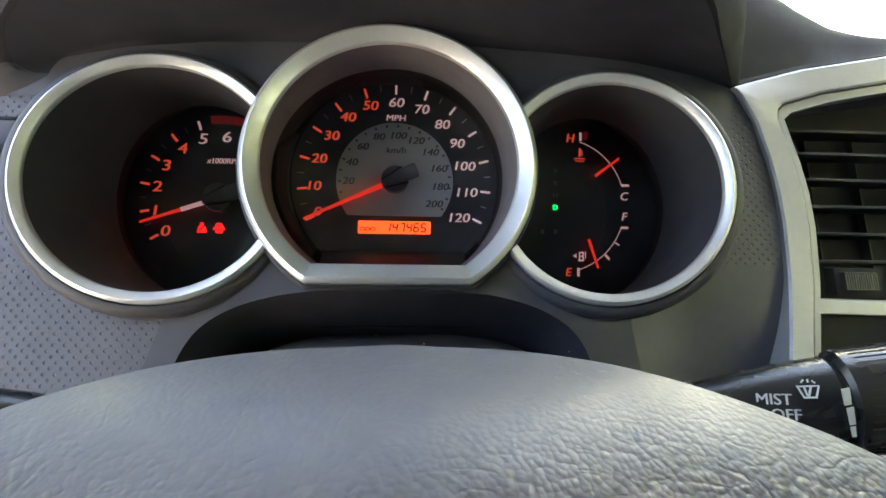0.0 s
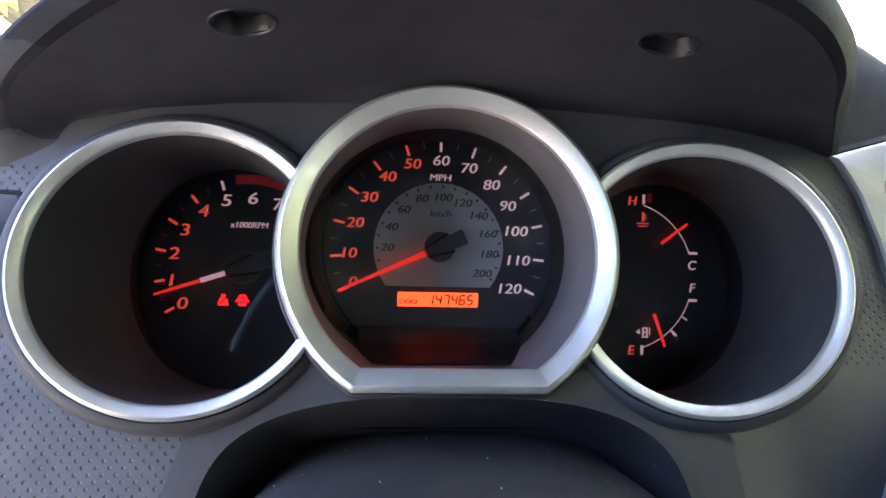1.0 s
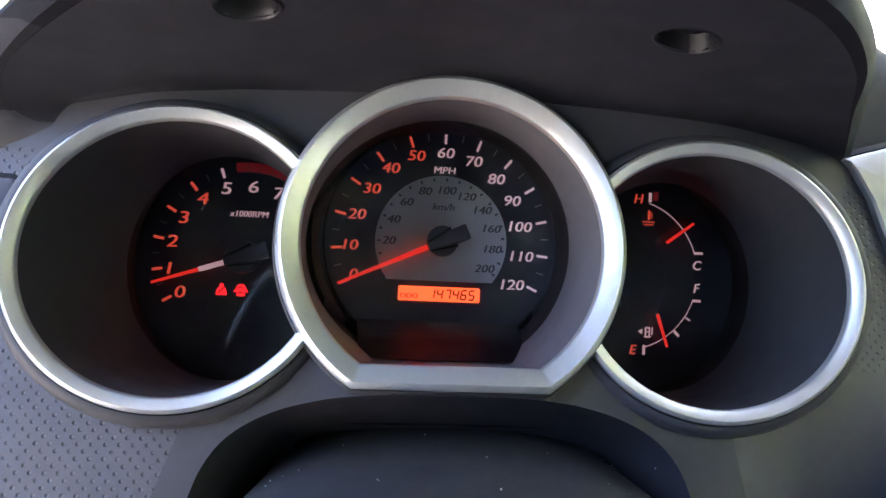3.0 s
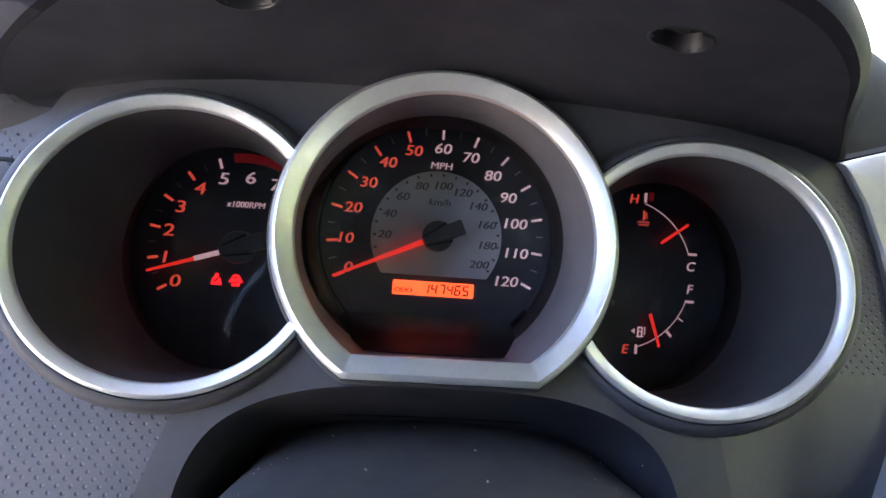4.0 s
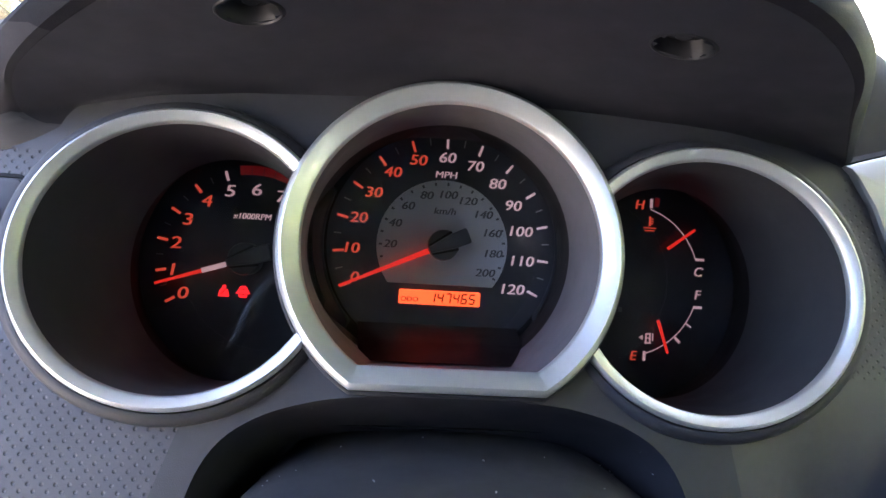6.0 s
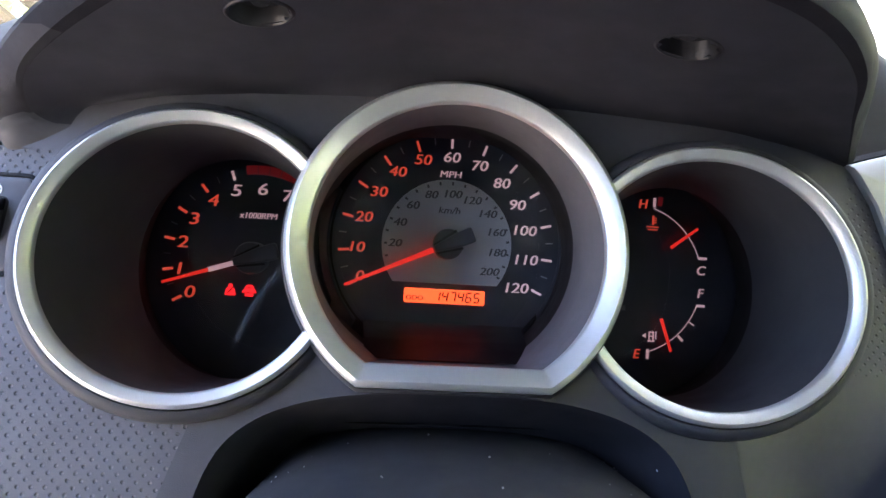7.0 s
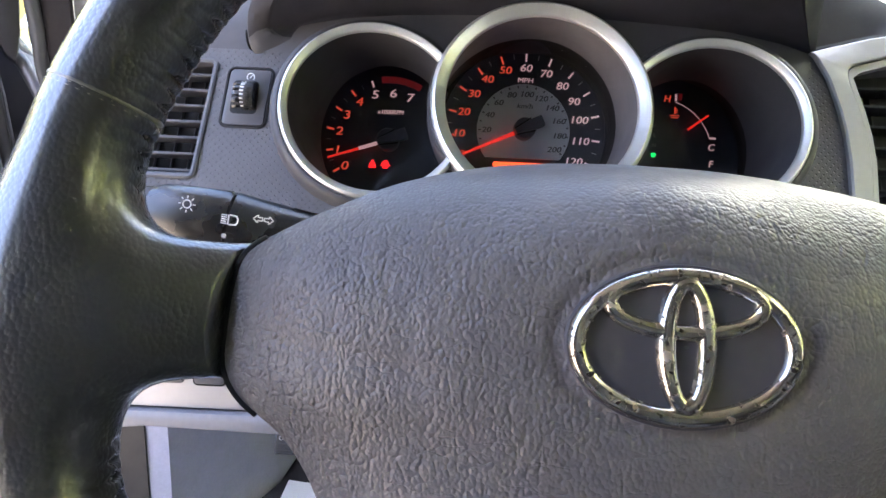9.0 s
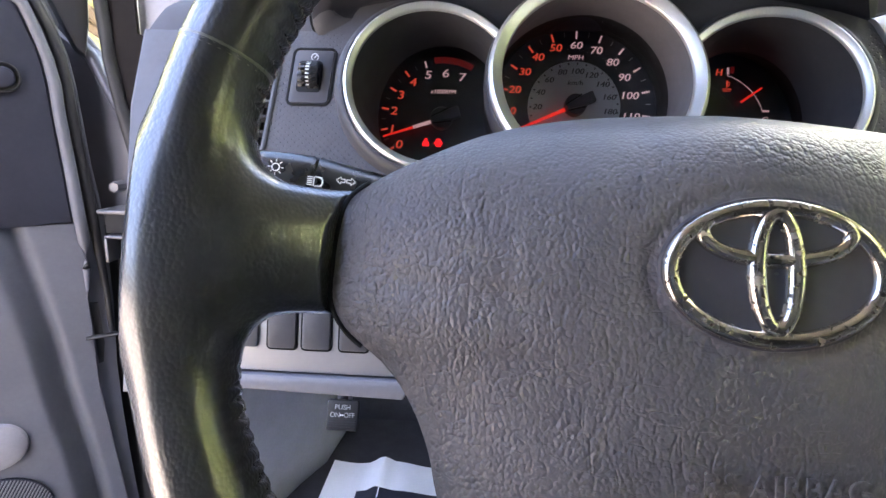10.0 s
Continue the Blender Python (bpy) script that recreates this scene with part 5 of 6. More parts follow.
def pad_edge(n=96):
    """The line where the cushion meets its skirt, in the wheel's own axes."""
    half = [(0.0, 0.040, 0.0600), (0.030, 0.038, 0.0585), (0.055, 0.032, 0.0542), (0.080, 0.020, 0.0455), (0.100, 0.0110, 0.0350), (0.1160, 0.0095, 0.0265), (0.1262, 0.0092, 0.0190), (0.1295, 0.0095, 0.0090), (0.1310, 0.010, -0.0050),
            (0.1305, 0.010, -0.0165), (0.1250, 0.010, -0.0255), (0.1125, 0.010, -0.0355), (0.1035, 0.010, -0.0475), (0.0972, 0.010, -0.0620), (0.0925, 0.011, -0.0800), (0.0800, 0.012, -0.1050), (0.0500, 0.012, -0.1180), (0.0, 0.012, -0.1220)]
    right = curve_through(half, n)
    return right + [Vector((-p.x, p.y, p.z)) for p in reversed(right[1:-1])]


PAD = pad_edge()
MIDDLE = Vector((0, 0, -0.020))


def pad_drop(e, s):
    side = (math.hypot(e.x, 0.02) - 0.02) / math.hypot(e.x, e.z) if e.z > 0 else 1.0
    return (0.75 * side) * s * s + (1 - 0.75 * side) * s ** 6


def pad_point(e, s):
    """A place of the cushion on the way from its middle to the edge point e."""
    p = MIDDLE.lerp(e, s)
    q = math.hypot((p.x + 0.001) / 0.0340, (p.z + 0.0018) / 0.0238)
    flat = min(1.0, max(0.0, (q - 1.0) / 1.2))
    return WHEEL @ Vector((p.x, -0.0130 + (e.y + 0.0130) * (flat * pad_drop(e, s) + (1 - flat) * s ** 6) + 0.0009 * math.exp(-((q - 1.0) / 0.07) ** 2), p.z))


steps = [0.02] + [0.04 + 0.0125 * k for k in range(47)] + [0.63, 0.70, 0.76, 0.81, 0.85, 0.885, 0.915, 0.94, 0.96, 0.98, 1.0]
rows = [[pad_point(e, s) for e in PAD] for s in steps]
back = [[WHEEL @ Vector((e.x * k, e.y + d, e.z * k - q)) for e in PAD] for k, d, q in ((1.0, 0.003, 0.0003), (0.985, 0.012, 0.002), (0.93, 0.030, 0.006))]
bm = sheet(rows, closed_v=True)
cap(bm, rows[0])
part("airbag_pad", bm, M_PAD, wheel, "grey grained airbag pad", sharp=60)
part("pad_skirt", sheet([rows[-1]] + back, closed_v=True), M_PADSIDE_SHADE, wheel)


def leather_field(X, Y, Z):
    """How far a place lies outside the rim and the spoke, which run into each other with a soft fillet."""
    ring = np.hypot(X, Z) - R_RIM
    a = np.degrees(np.arctan2(Z, X))
    around = np.arctan2(Y / 1.166, ring) % (2 * math.pi)
    away = np.clip((np.abs(Z) - 0.034) / 0.008, 0, 1)
    r = 0.0148 * (1 - away * seam_pull(a, around))
    rim = np.hypot(ring, Y / 1.166) - r
    g = np.clip((X - 0.119) / 0.040, 0, 1)
    g = g * g * (3 - 2 * g)
    mid, thick, tall = 0.0205 - 0.0165 * g, 0.0118 + 0.0022 * g, 0.0212 + 0.0012 * np.clip((0.135 - X) / 0.012, 0, 1) ** 2
    # a groove where the spoke passes under the pad's edge
    edge = np.interp(Z, [-0.0355, -0.0255, -0.0165, -0.005, 0.009, 0.019, 0.0265], [0.1125, 0.1250, 0.1305, 0.1310, 0.1295, 0.1262, 0.1160])
    dip = np.clip((edge + 0.0036 - X) / 0.0030, 0, 1)
    mid = mid + 0.0070 * dip * dip * (3 - 2 * dip)
    norm = ((np.abs(Y - mid) / thick) ** 2.5 + (np.abs(Z - 0.0012) / tall) ** 2.5) ** 0.4
    arm = np.maximum((norm - 1) * thick, X - (R_RIM - 0.003))
    k = 0.021
    h = np.maximum(k - np.abs(rim - arm), 0) / k
    return np.minimum(rim, arm) - h * h * k / 4


def leather_skin(sign, step=0.00115):
    """The skin where leather_field is nought, as quads between the cells of a fine lattice."""
    xs, ys, zs = np.arange(0.1175, 0.1965, step), np.arange(-0.0215, 0.0365, step), np.arange(-0.149, 0.070, step)
    X, Y, Z = np.meshgrid(xs, ys, zs, indexing="ij")
    d = leather_field(X, Y, Z)
    cells = tuple(n - 1 for n in d.shape)
    total, count = np.zeros(cells + (3,)), np.zeros(cells)
    P = np.stack((X, Y, Z), -1)
    corner = [(i, j, k) for i in (0, 1) for j in (0, 1) for k in (0, 1)]
    cut = lambda arr, c: arr[c[0]:c[0] + cells[0], c[1]:c[1] + cells[1], c[2]:c[2] + cells[2]]
    for a in corner:
        for ax in range(3):
            if a[ax]:
                continue
            b = tuple(1 if k == ax else a[k] for k in range(3))
            da, db = cut(d, a), cut(d, b)
            hit = (da < 0) != (db < 0)
            w = np.where(hit, da / np.where(hit, da - db, 1), 0)[..., None]
            total += np.where(hit[..., None], cut(P, a) * (1 - w) + cut(P, b) * w, 0)
            count += hit
    ang = np.degrees(np.arctan2(cut(Z, (0, 0, 0)), cut(X, (0, 0, 0))))
    live = (count > 0) & (ang < 20.3) & (ang > -50.2)
    index = np.full(cells, -1)
    index[live] = np.arange(live.sum())
    pts = total[live] / count[live][:, None]
    e = 0.0002
    for _ in range(2):
        x, y, z = pts.T
        here = leather_field(x, y, z)
        slope = np.stack([(leather_field(x + e * (k == 0), y + e * (k == 1), z + e * (k == 2)) - here) / e for k in range(3)], -1)
        pts = pts - slope * (here / np.maximum((slope ** 2).sum(1), 0.05))[:, None]
    faces = []
    for ax in range(3):
        u, v = (ax + 1) % 3, (ax + 2) % 3
        lo = [slice(1, -1)] * 3
        lo[ax] = slice(0, -1)
        hi = list(lo)
        hi[ax] = slice(1, None)
        inside, beyond = d[tuple(lo)] < 0, d[tuple(hi)] < 0
        for i, j, k in np.argwhere(inside != beyond):
            base = [i + 1, j + 1, k + 1]
            base[ax] -= 1
            ring = []
            for du, dv in ((0, 0), (1, 0), (1, 1), (0, 1)):
                c = list(base)
                c[u] -= du
                c[v] -= dv
                ring.append(index[tuple(c)])
            if min(ring) >= 0:
                ahead = bool(inside[i, j, k]) == (sign > 0)
                faces.append(ring if ahead else ring[::-1])
    bm = bmesh.new()
    vs = [bm.verts.new(WHEEL @ Vector((sign * p[0], p[1], p[2]))) for p in pts]
    for f in faces:
        bm.faces.new([vs[k] for k in f])
    return bm


for sign in (-1, 1):
    line = [WHEEL @ Vector((sign * (e.x + 0.0006), e.y + 0.0006, e.z)) for e in PAD[:97] if e.x > 0.118 and -0.030 < e.z < 0.026]
    # Black tube paints the shade where the pad's edge meets the spoke.
    part("pad_gap_shade", tube(line, [0.0011] * len(line), 8), M_GAP_SHADE, wheel, "black tube for the shade between pad and spoke")
    part("spoke", leather_skin(sign), M_LEATHER, wheel, "black leather spoke running into the rim")
part("hub", tube([WHEEL @ Vector((0, 0.02, -0.02)), WHEEL @ Vector((0, 0.06, -0.02))], [0.06, 0.055], 40), M_BLACK, wheel)

# stitches along the inside of the upper rim
st = bmesh.new()
bmesh.ops.create_uvsphere(st, u_segments=8, v_segments=5, radius=1)
st.transform(Matrix.Diagonal((0.0017, 0.0006, 0.0005, 1)))
stitch_mesh = mesh_of("stitch", st, M_SEAM)
for k in list(range(-7, STITCHES + 7)) + list(range(-38, -20)) + list(range(STITCHES + 20, STITCHES + 38)):
    a = radians(stitch_angle(k))
    at = rim_point(a, SEAM_LINE, 0.0126)
    across = (rim_point(a, SEAM_LINE + 0.3, 0.0148) - rim_point(a, SEAM_LINE - 0.3, 0.0148)).normalized()
    ob = new("stitch", stitch_mesh)
    ob.parent = wheel
    ob.matrix_local = Matrix.Translation(at - Vector((0.004, 0.0750, -0.1220))) @ across.to_track_quat("X", "Z").to_matrix().to_4x4()


# the emblem: three chrome ovals on a dark plate
EY = -0.0139


def oval(cx, cz, a, c, w, n=96, dome=0.0016, y=EY):
    """A rounded ring whose section is half an ellipse."""
    rows = []
    for k in range(13):
        g = math.pi * k / 12
        o, d = w / 2 * math.cos(g), 0.0012 - (dome + 0.0012) * math.sin(g) ** 0.8
        rows.append([WHEEL @ Vector((cx + (a + o) * math.cos(t), y + d, cz + (c + o) * math.sin(t))) for t in (2 * math.pi * k / n for k in range(n))])
    return sheet(rows, closed_v=True)


EZ = -0.0018
emblem = part("emblem", sheet([[WHEEL @ Vector((-0.001 + r * 0.0325 * math.cos(t), EY + d, EZ + r * 0.0222 * math.sin(t))) for t in (2 * math.pi * k / 72 for k in range(72))] for r, d in ((1.0, 0.003), (0.97, 0.0), (0.02, -0.0003))], closed_v=True), M_BADGE, wheel, "dark emblem plate on the airbag pad")
part("outer_oval", oval(-0.001, EZ, 0.0288, 0.0186, 0.0052, dome=0.0022), M_EMBLEM, emblem, "chrome oval with worn spots")
part("wide_oval", oval(-0.001, EZ + 0.0110, 0.0203, 0.0074, 0.0050, dome=0.0024), M_EMBLEM, emblem, "chrome oval with worn spots")
part("tall_oval", oval(-0.001, EZ + 0.0006, 0.0054, 0.0160, 0.0058, dome=0.0027), M_EMBLEM, emblem, "chrome oval with worn spots")


lettering("pad_text", "SRS AIRBAG", 0.0086, WHEEL @ pose(0.0005, -0.0124, -0.0605, 94, 0, 0), M_PAD, wheel, "raised lettering in the pad's own grey", shear=0.0, bold=0.02, raise_by=0.00035, spacing=1.1)


# ---- cab shell, in world axes ----
def slab(points, thick, base=WORLD):
    """A flat wall through a loop of points, thickened along its normal."""
    pts = [Vector(p) for p in points]
    n = (pts[1] - pts[0]).cross(pts[2] - pts[0]).normalized() * thick
    bm = bmesh.new()
    cap(bm, pts)
    cap(bm, [p + n for p in reversed(pts)])
    sheet([pts, [p + n for p in pts]], closed_v=True, bm=bm)
    return bm


FLOOR_Z = 0.52
fixed("floor", box((-0.60, -0.95, FLOOR_Z - 0.05), (1.20, 0.80, FLOOR_Z)), M_CARPET, "dark footwell carpet", "floor", WORLD)
fixed("firewall", box((-0.60, 0.80, FLOOR_Z), (1.20, 0.84, 1.17)), M_CARPET, "dark carpeted firewall behind the pedals", "wall", WORLD)
# Unseen roof lining, carried forward to keep sun off the pillar trim.
fixed("ceiling", box((-0.50, -0.95, 1.72), (1.12, 0.25, 1.76)), M_CLOTH, "pale grey headliner", "ceiling", WORLD)
# Unseen rear wall, raised to the roof to keep light out.
fixed("wall_rear", box((-0.56, -0.99, FLOOR_Z), (1.18, -0.95, 1.74)), M_SEAT, "unseen rear cab wall, closed up to the roof to block light", "wall", WORLD)
# Unseen door, its sill height set by the light let in.
fixed("wall_right", box((1.14, -0.95, FLOOR_Z), (1.18, 0.80, 1.10)), M_DOORGREY, "closed passenger door with grey trim", "wall", WORLD)
side_pane = fixed("window_right", box((1.158, -0.86, 1.10), (1.163, 0.72, 1.72)), M_PANE, "closed passenger window", "window", WORLD)
side_pane.visible_shadow = False
for name, p0, p1 in (("pillar_left", (-0.60, 0.80, 1.10), (-0.50, 0.25, 1.74)), ("pillar_right", (1.22, 0.80, 1.10), (1.12, 0.25, 1.74))):
    fixed(name, tube([p0, tuple((Vector(p0) + Vector(p1)) / 2), p1], [0.045, 0.042, 0.042], 20, (0.7, 1.2)), M_CLOTH, "pale grey windscreen pillar", "pillar", WORLD)
for name, x in (("pillar_rear_left", -0.53), ("pillar_rear_right", 1.15)):
    fixed(name, box((x - 0.03, -0.99, FLOOR_Z), (x + 0.03, -0.86, 1.74), bevel=0.01), M_CLOTH, "pale grey rear pillar", "pillar", WORLD)
# Unseen wall, added to cut the light from behind on the left.
fixed("left_rear_blocker", box((-0.56, -0.95, FLOOR_Z), (-0.50, -0.34, 1.72), bevel=0.01), M_CLOTH, "unseen wall added to block light from the left rear", "wall", WORLD)
screen = fixed("windscreen", slab([(-0.58, 0.80, 1.17), (1.20, 0.80, 1.17), (1.10, 0.25, 1.72), (-0.48, 0.25, 1.72)], 0.005), M_PANE, "clear windscreen", "window", WORLD)
screen.visible_shadow = False

# ---- footwell ----
fixed("kick_panel", sheet([[(-0.392, 0.462, z), (-0.372, 0.472, z), (-0.345, 0.54, z), (-0.325, 0.60, z), (-0.300, 0.66, z), (-0.285, 0.79, z)] for z in (FLOOR_Z, 0.70, 0.90, 0.96)]), M_KICK, "grey kick panel beside the footwell", "wall", WORLD)
fixed("kick_seam", tube([(-0.318, 0.598, FLOOR_Z), (-0.318, 0.598, 0.90)], [0.004, 0.004], 8), M_RUBBER, "dark seam in the kick panel", "trim", WORLD)
brake = thing("parking_brake_pedal", (-0.226, 0.47, 0.735), "dark rubber parking brake pedal with white lettering", "pedal", WORLD)
PEDAL = pose(-0.2245, 0.466, 0.7175, -22, 0, 0)
part("pad", plate(rounded(-0.0185, -0.0175, 0.0185, 0.0175, 0.002), -0.004, 0.006, PEDAL, 0.0012), M_RUBBER, brake, "dark rubber pedal pad")
for k in range(4):
    part("rib", plate(rounded(-0.0165, -0.0160 + k * 0.0030, 0.0165, -0.0142 + k * 0.0030, 0.0004), -0.0052, -0.003, PEDAL, 0.0003), M_RUBBER, brake)
lettering("pedal_text", "PUSH", 0.0080, PEDAL @ pose(0, -0.0044, 0.0095, 90, 0, 0), M_GREYPRINT, brake, shear=0.0)
lettering("pedal_text", "ON  OFF", 0.0080, PEDAL @ pose(0, -0.0044, 0.0005, 90, 0, 0), M_GREYPRINT, brake, shear=0.0, wide=0.95)
for dx in (-0.0012, 0.0012):
    part("arrow", plate(circle(0.0011, 8, -0.0008 + dx, 0.0005), -0.0046, -0.003, PEDAL), M_WHITE, brake)
part("arm", tube([(-0.226, 0.470, 0.735), (-0.228, 0.52, 0.80), (-0.235, 0.60, 0.90), (-0.24, 0.70, 0.96)], [0.007, 0.007, 0.008, 0.009], 12), M_BLACK, brake, "black steel arm")

sheet_paper = thing("paper_floor_mat", (-0.2, 0.45, FLOOR_Z), "creased white paper mat on the footwell carpet", "paper mat", WORLD)


def paper_height(x, y):
    return FLOOR_Z + 0.004 + 0.006 * math.sin(x * 26 + y * 5) ** 2 + 0.005 * noise.noise((x * 9, y * 7, 0)) + 0.010 * max(0.0, 1 - abs(x + 0.205) / 0.02)


part("sheet", sheet([[(x, y, paper_height(x, y)) for y in np.linspace(0.20, 0.655, 20)] for x in np.linspace(-0.285, -0.06, 28)]), M_PAPER, sheet_paper, "white paper with soft creases")
part("print", sheet([[(x, y, paper_height(x, y) + 0.0012) for y in np.linspace(0.47, 0.585, 8)] for x in np.linspace(-0.235, -0.11, 10)]), M_DOORDARK, sheet_paper, "dark printed block")

# ---- hinge pillar and open door ----
fixed("hinge_pillar", slab([(-0.60, 0.47, FLOOR_Z), (-0.395, 0.47, FLOOR_Z), (-0.395, 0.47, 1.09), (-0.450, 0.47, 1.09), (-0.505, 0.47, 1.125), (-0.60, 0.47, 1.20)], -0.05), M_PAINT, "grey painted hinge pillar", "body panel", WORLD)
def end_line(x, z, out=0.0, back=0.0):
    """A place on the dash's rounded end, which leans in towards its foot."""
    return pan(x + 0.13 * max(0.0, -0.03 - z), z, out) + Vector((0, back, 0))


def end_groove(z):
    return float(np.interp(z, (-0.132, -0.06, -0.03, 0.0, 0.027), (-0.3020, -0.2985, -0.2950, -0.2930, -0.2880)))


fixed("dash_end", sheet([[pan(end_groove(z), z, -0.001), pan(end_groove(z), z, 0.0035), pan(end_groove(z) - 0.0010, z, 0.0048), end_line(-0.3172, z, 0.0048), end_line(-0.3195, z, 0.0030), end_line(-0.3208, z, 0, 0.004), end_line(-0.3205, z, 0, 0.10), end_line(-0.318, z, 0, 0.22)] for z in (-0.132, -0.10, -0.06, -0.045, -0.03, -0.015, 0.0, 0.015, 0.0270)]), M_DOORGREY, "light grey end of the dashboard", "dashboard")
# Black plate added where the door opening lies in shade.
fixed("jamb_shade", plate([(-0.60, FLOOR_Z), (-0.392, FLOOR_Z), (-0.392, 0.938), (-0.60, 0.938)], 0.459, 0.468, WORLD), M_RUBBER, "black plate standing in for shade low on the door opening", "body panel", WORLD)
fixed("pillar_trim", plate([(-0.4660, 1.34), (-0.4375, 1.34), (-0.4345, 1.14), (-0.40, 1.13), (-0.40, 1.085), (-0.446, 1.075), (-0.452, 1.062), (-0.4610, 1.12)], 0.457, 0.467, WORLD, 0.003), M_TAUPE, "taupe trim at the foot of the windscreen pillar", "pillar", WORLD)
fixed("pillar_inner_trim", plate([(-0.4335, 1.34), (-0.405, 1.34), (-0.385, 1.16), (-0.36, 1.10), (-0.4310, 1.10)], 0.470, 0.480, WORLD, 0.004), M_GREY, "light grey inner trim of the windscreen pillar", "pillar", WORLD)
fixed("fender_edge", tube([(-0.515, 0.466, 1.150), (-0.488, 0.466, 1.118), (-0.473, 0.466, 1.085), (-0.455, 0.466, 1.050), (-0.435, 0.466, 1.02)], [0.007, 0.007, 0.0065, 0.006, 0.005], 14), M_PAINT, "rounded edge of the grey fender", "body panel", WORLD)
seal = thing("door_seal", (-0.43, 0.45, 0.60), "black rubber seal along the door opening", "door seal", WORLD)
part("seal_tube", tube([(-0.440, 0.455, 1.00), (-0.4540, 0.455, 1.065), (-0.4625, 0.455, 1.118), (-0.4640, 0.455, 1.143), (-0.4650, 0.452, 1.18), (-0.486, 0.42, 1.34)], [0.0065] * 6, 14), M_RUBBER, seal)

DOOR_WAY = radians(50)
DOOR = Matrix(((-math.sin(DOOR_WAY), -math.cos(DOOR_WAY), 0, -0.45), (-math.cos(DOOR_WAY), math.sin(DOOR_WAY), 0, 0.46), (0, 0, 1, 0), (0, 0, 0, 1)))
# in DOOR x runs from the hinges to the latch, y from the trim outwards, z up
door = thing("truck_door", (-0.46, 0.45, 0.55), "open driver's door with dark blue-grey and light grey trim", "door", WORLD)
bead = [(0.300, 1.190), (0.120, 1.183), (0.092, 1.172), (0.0794, 1.160), (0.0728, 1.140), (0.0655, 1.113), (0.0619, 1.087), (0.0613, 1.060), (0.0594, 1.032), (0.0575, 1.0037), (0.0562, 0.978), (0.0547, 0.955), (0.0530, 0.926), (0.0533, 0.897), (0.0545, 0.872)]
low_edge = [(0.0548, 0.862), (0.0538, 0.8176), (0.0535, 0.763), (0.0482, 0.705), (0.0427, 0.6515), (0.039, 0.612), (0.030, 0.50)]
part("panel", plate(list(reversed(bead + low_edge)) + [(0.95, 1.19), (0.95, 0.50)][::1], 0.016, 0.075, DOOR), M_DOORGREY, door, "light grey door trim panel")
part("insert", plate([(0.0615, 0.9486), (0.1208, 0.9456), (0.80, 0.93), (0.80, 1.16), (0.100, 1.165), (0.085, 1.159), (0.079, 1.138), (0.072, 1.113), (0.069, 1.087), (0.068, 1.060), (0.0665, 1.032), (0.0645, 1.004), (0.063, 0.975)], 0.003, 0.014, DOOR, 0.0015), M_DOORDARK, door, "dark blue-grey insert")
CREASE = [(0.50, 0.055), (0.63, 0.068), (0.69, 0.0745), (0.7337, 0.081), (0.7678, 0.086), (0.8209, 0.0915), (0.8724, 0.0996), (0.9376, 0.112), (0.96, 0.118)]


def lower_trim(u, w):
    """The lower trim: a flat band by the hinges, then a long hollow, then the swell of the pocket."""
    c = float(np.interp(w, [p[0] for p in CREASE], [p[1] for p in CREASE]))
    swell = min(1.0, max(0.0, (u - c - 0.004) / 0.020))
    return DOOR @ Vector((u, 0.004 + 0.0085 * math.exp(-((u - c) / 0.0075) ** 2) - 0.010 * swell * swell * (3 - 2 * swell), w))


rows = []
for k in range(41):
    w = 0.50 + (0.9465 - 0.50) * k / 40
    u0 = float(np.interp(-w, [-p[1] for p in bead[8:] + low_edge], [p[0] for p in bead[8:] + low_edge]))
    us = [u0, u0 + 0.001] + [u0 + 0.001 + (0.160 - u0) * (j / 40) for j in range(1, 41)] + [0.22, 0.35, 0.60, 0.80, 0.95]
    rows.append([lower_trim(u, w) + (DOOR.to_3x3() @ Vector((0, 0.012, 0)) if j == 0 else Vector()) for j, u in enumerate(us)])
part("lower_trim", sheet(rows), M_DOORGREY, door, "light grey lower trim with a long hollow")
part("edge_bead", tube([DOOR @ Vector((u, 0.004, w)) for u, w in bead], [0.006, 0.006, 0.0055, 0.005, 0.005, 0.0052, 0.0056, 0.0056, 0.0056, 0.0057, 0.006, 0.006, 0.0055, 0.004, 0.002], 16), M_DOORGREY, door, "rounded light grey bead")
part("edge_seal", tube([DOOR @ Vector((u, 0.010, w)) for u, w in ((0.0860, 1.195), (0.0680, 1.160), (0.0600, 1.138), (0.0545, 1.115), (0.0520, 1.087), (0.0507, 1.06), (0.0488, 1.032), (0.0468, 1.003), (0.0440, 0.974), (0.0428, 0.955), (0.0400, 0.91), (0.0370, 0.87), (0.036, 0.82))], [0.0055] * 10 + [0.0045, 0.0035, 0.003], 12), M_RUBBER, door, "black rubber edge seal")
part("edge_flange", tube([DOOR @ Vector((u, 0.012, w)) for u, w in ((0.0760, 1.195), (0.0600, 1.155), (0.0490, 1.115), (0.0455, 1.087), (0.0437, 1.06), (0.0418, 1.032), (0.0398, 1.003), (0.0362, 0.974), (0.0350, 0.955))], [0.0018] * 9, 8), M_PAINT, door, "thin painted flange")
part("edge_plate", plate([(0.057, 0.95), (0.0345, 0.95), (0.0335, 0.87), (0.0335, 0.853), (0.0355, 0.80), (0.0365, 0.7865), (0.0359, 0.73), (0.0334, 0.67), (0.0297, 0.608), (0.022, 0.50), (0.06, 0.50), (0.06, 0.70)][::-1], 0.011, 0.06, DOOR, 0.002), M_PAINT, door, "grey painted door edge")
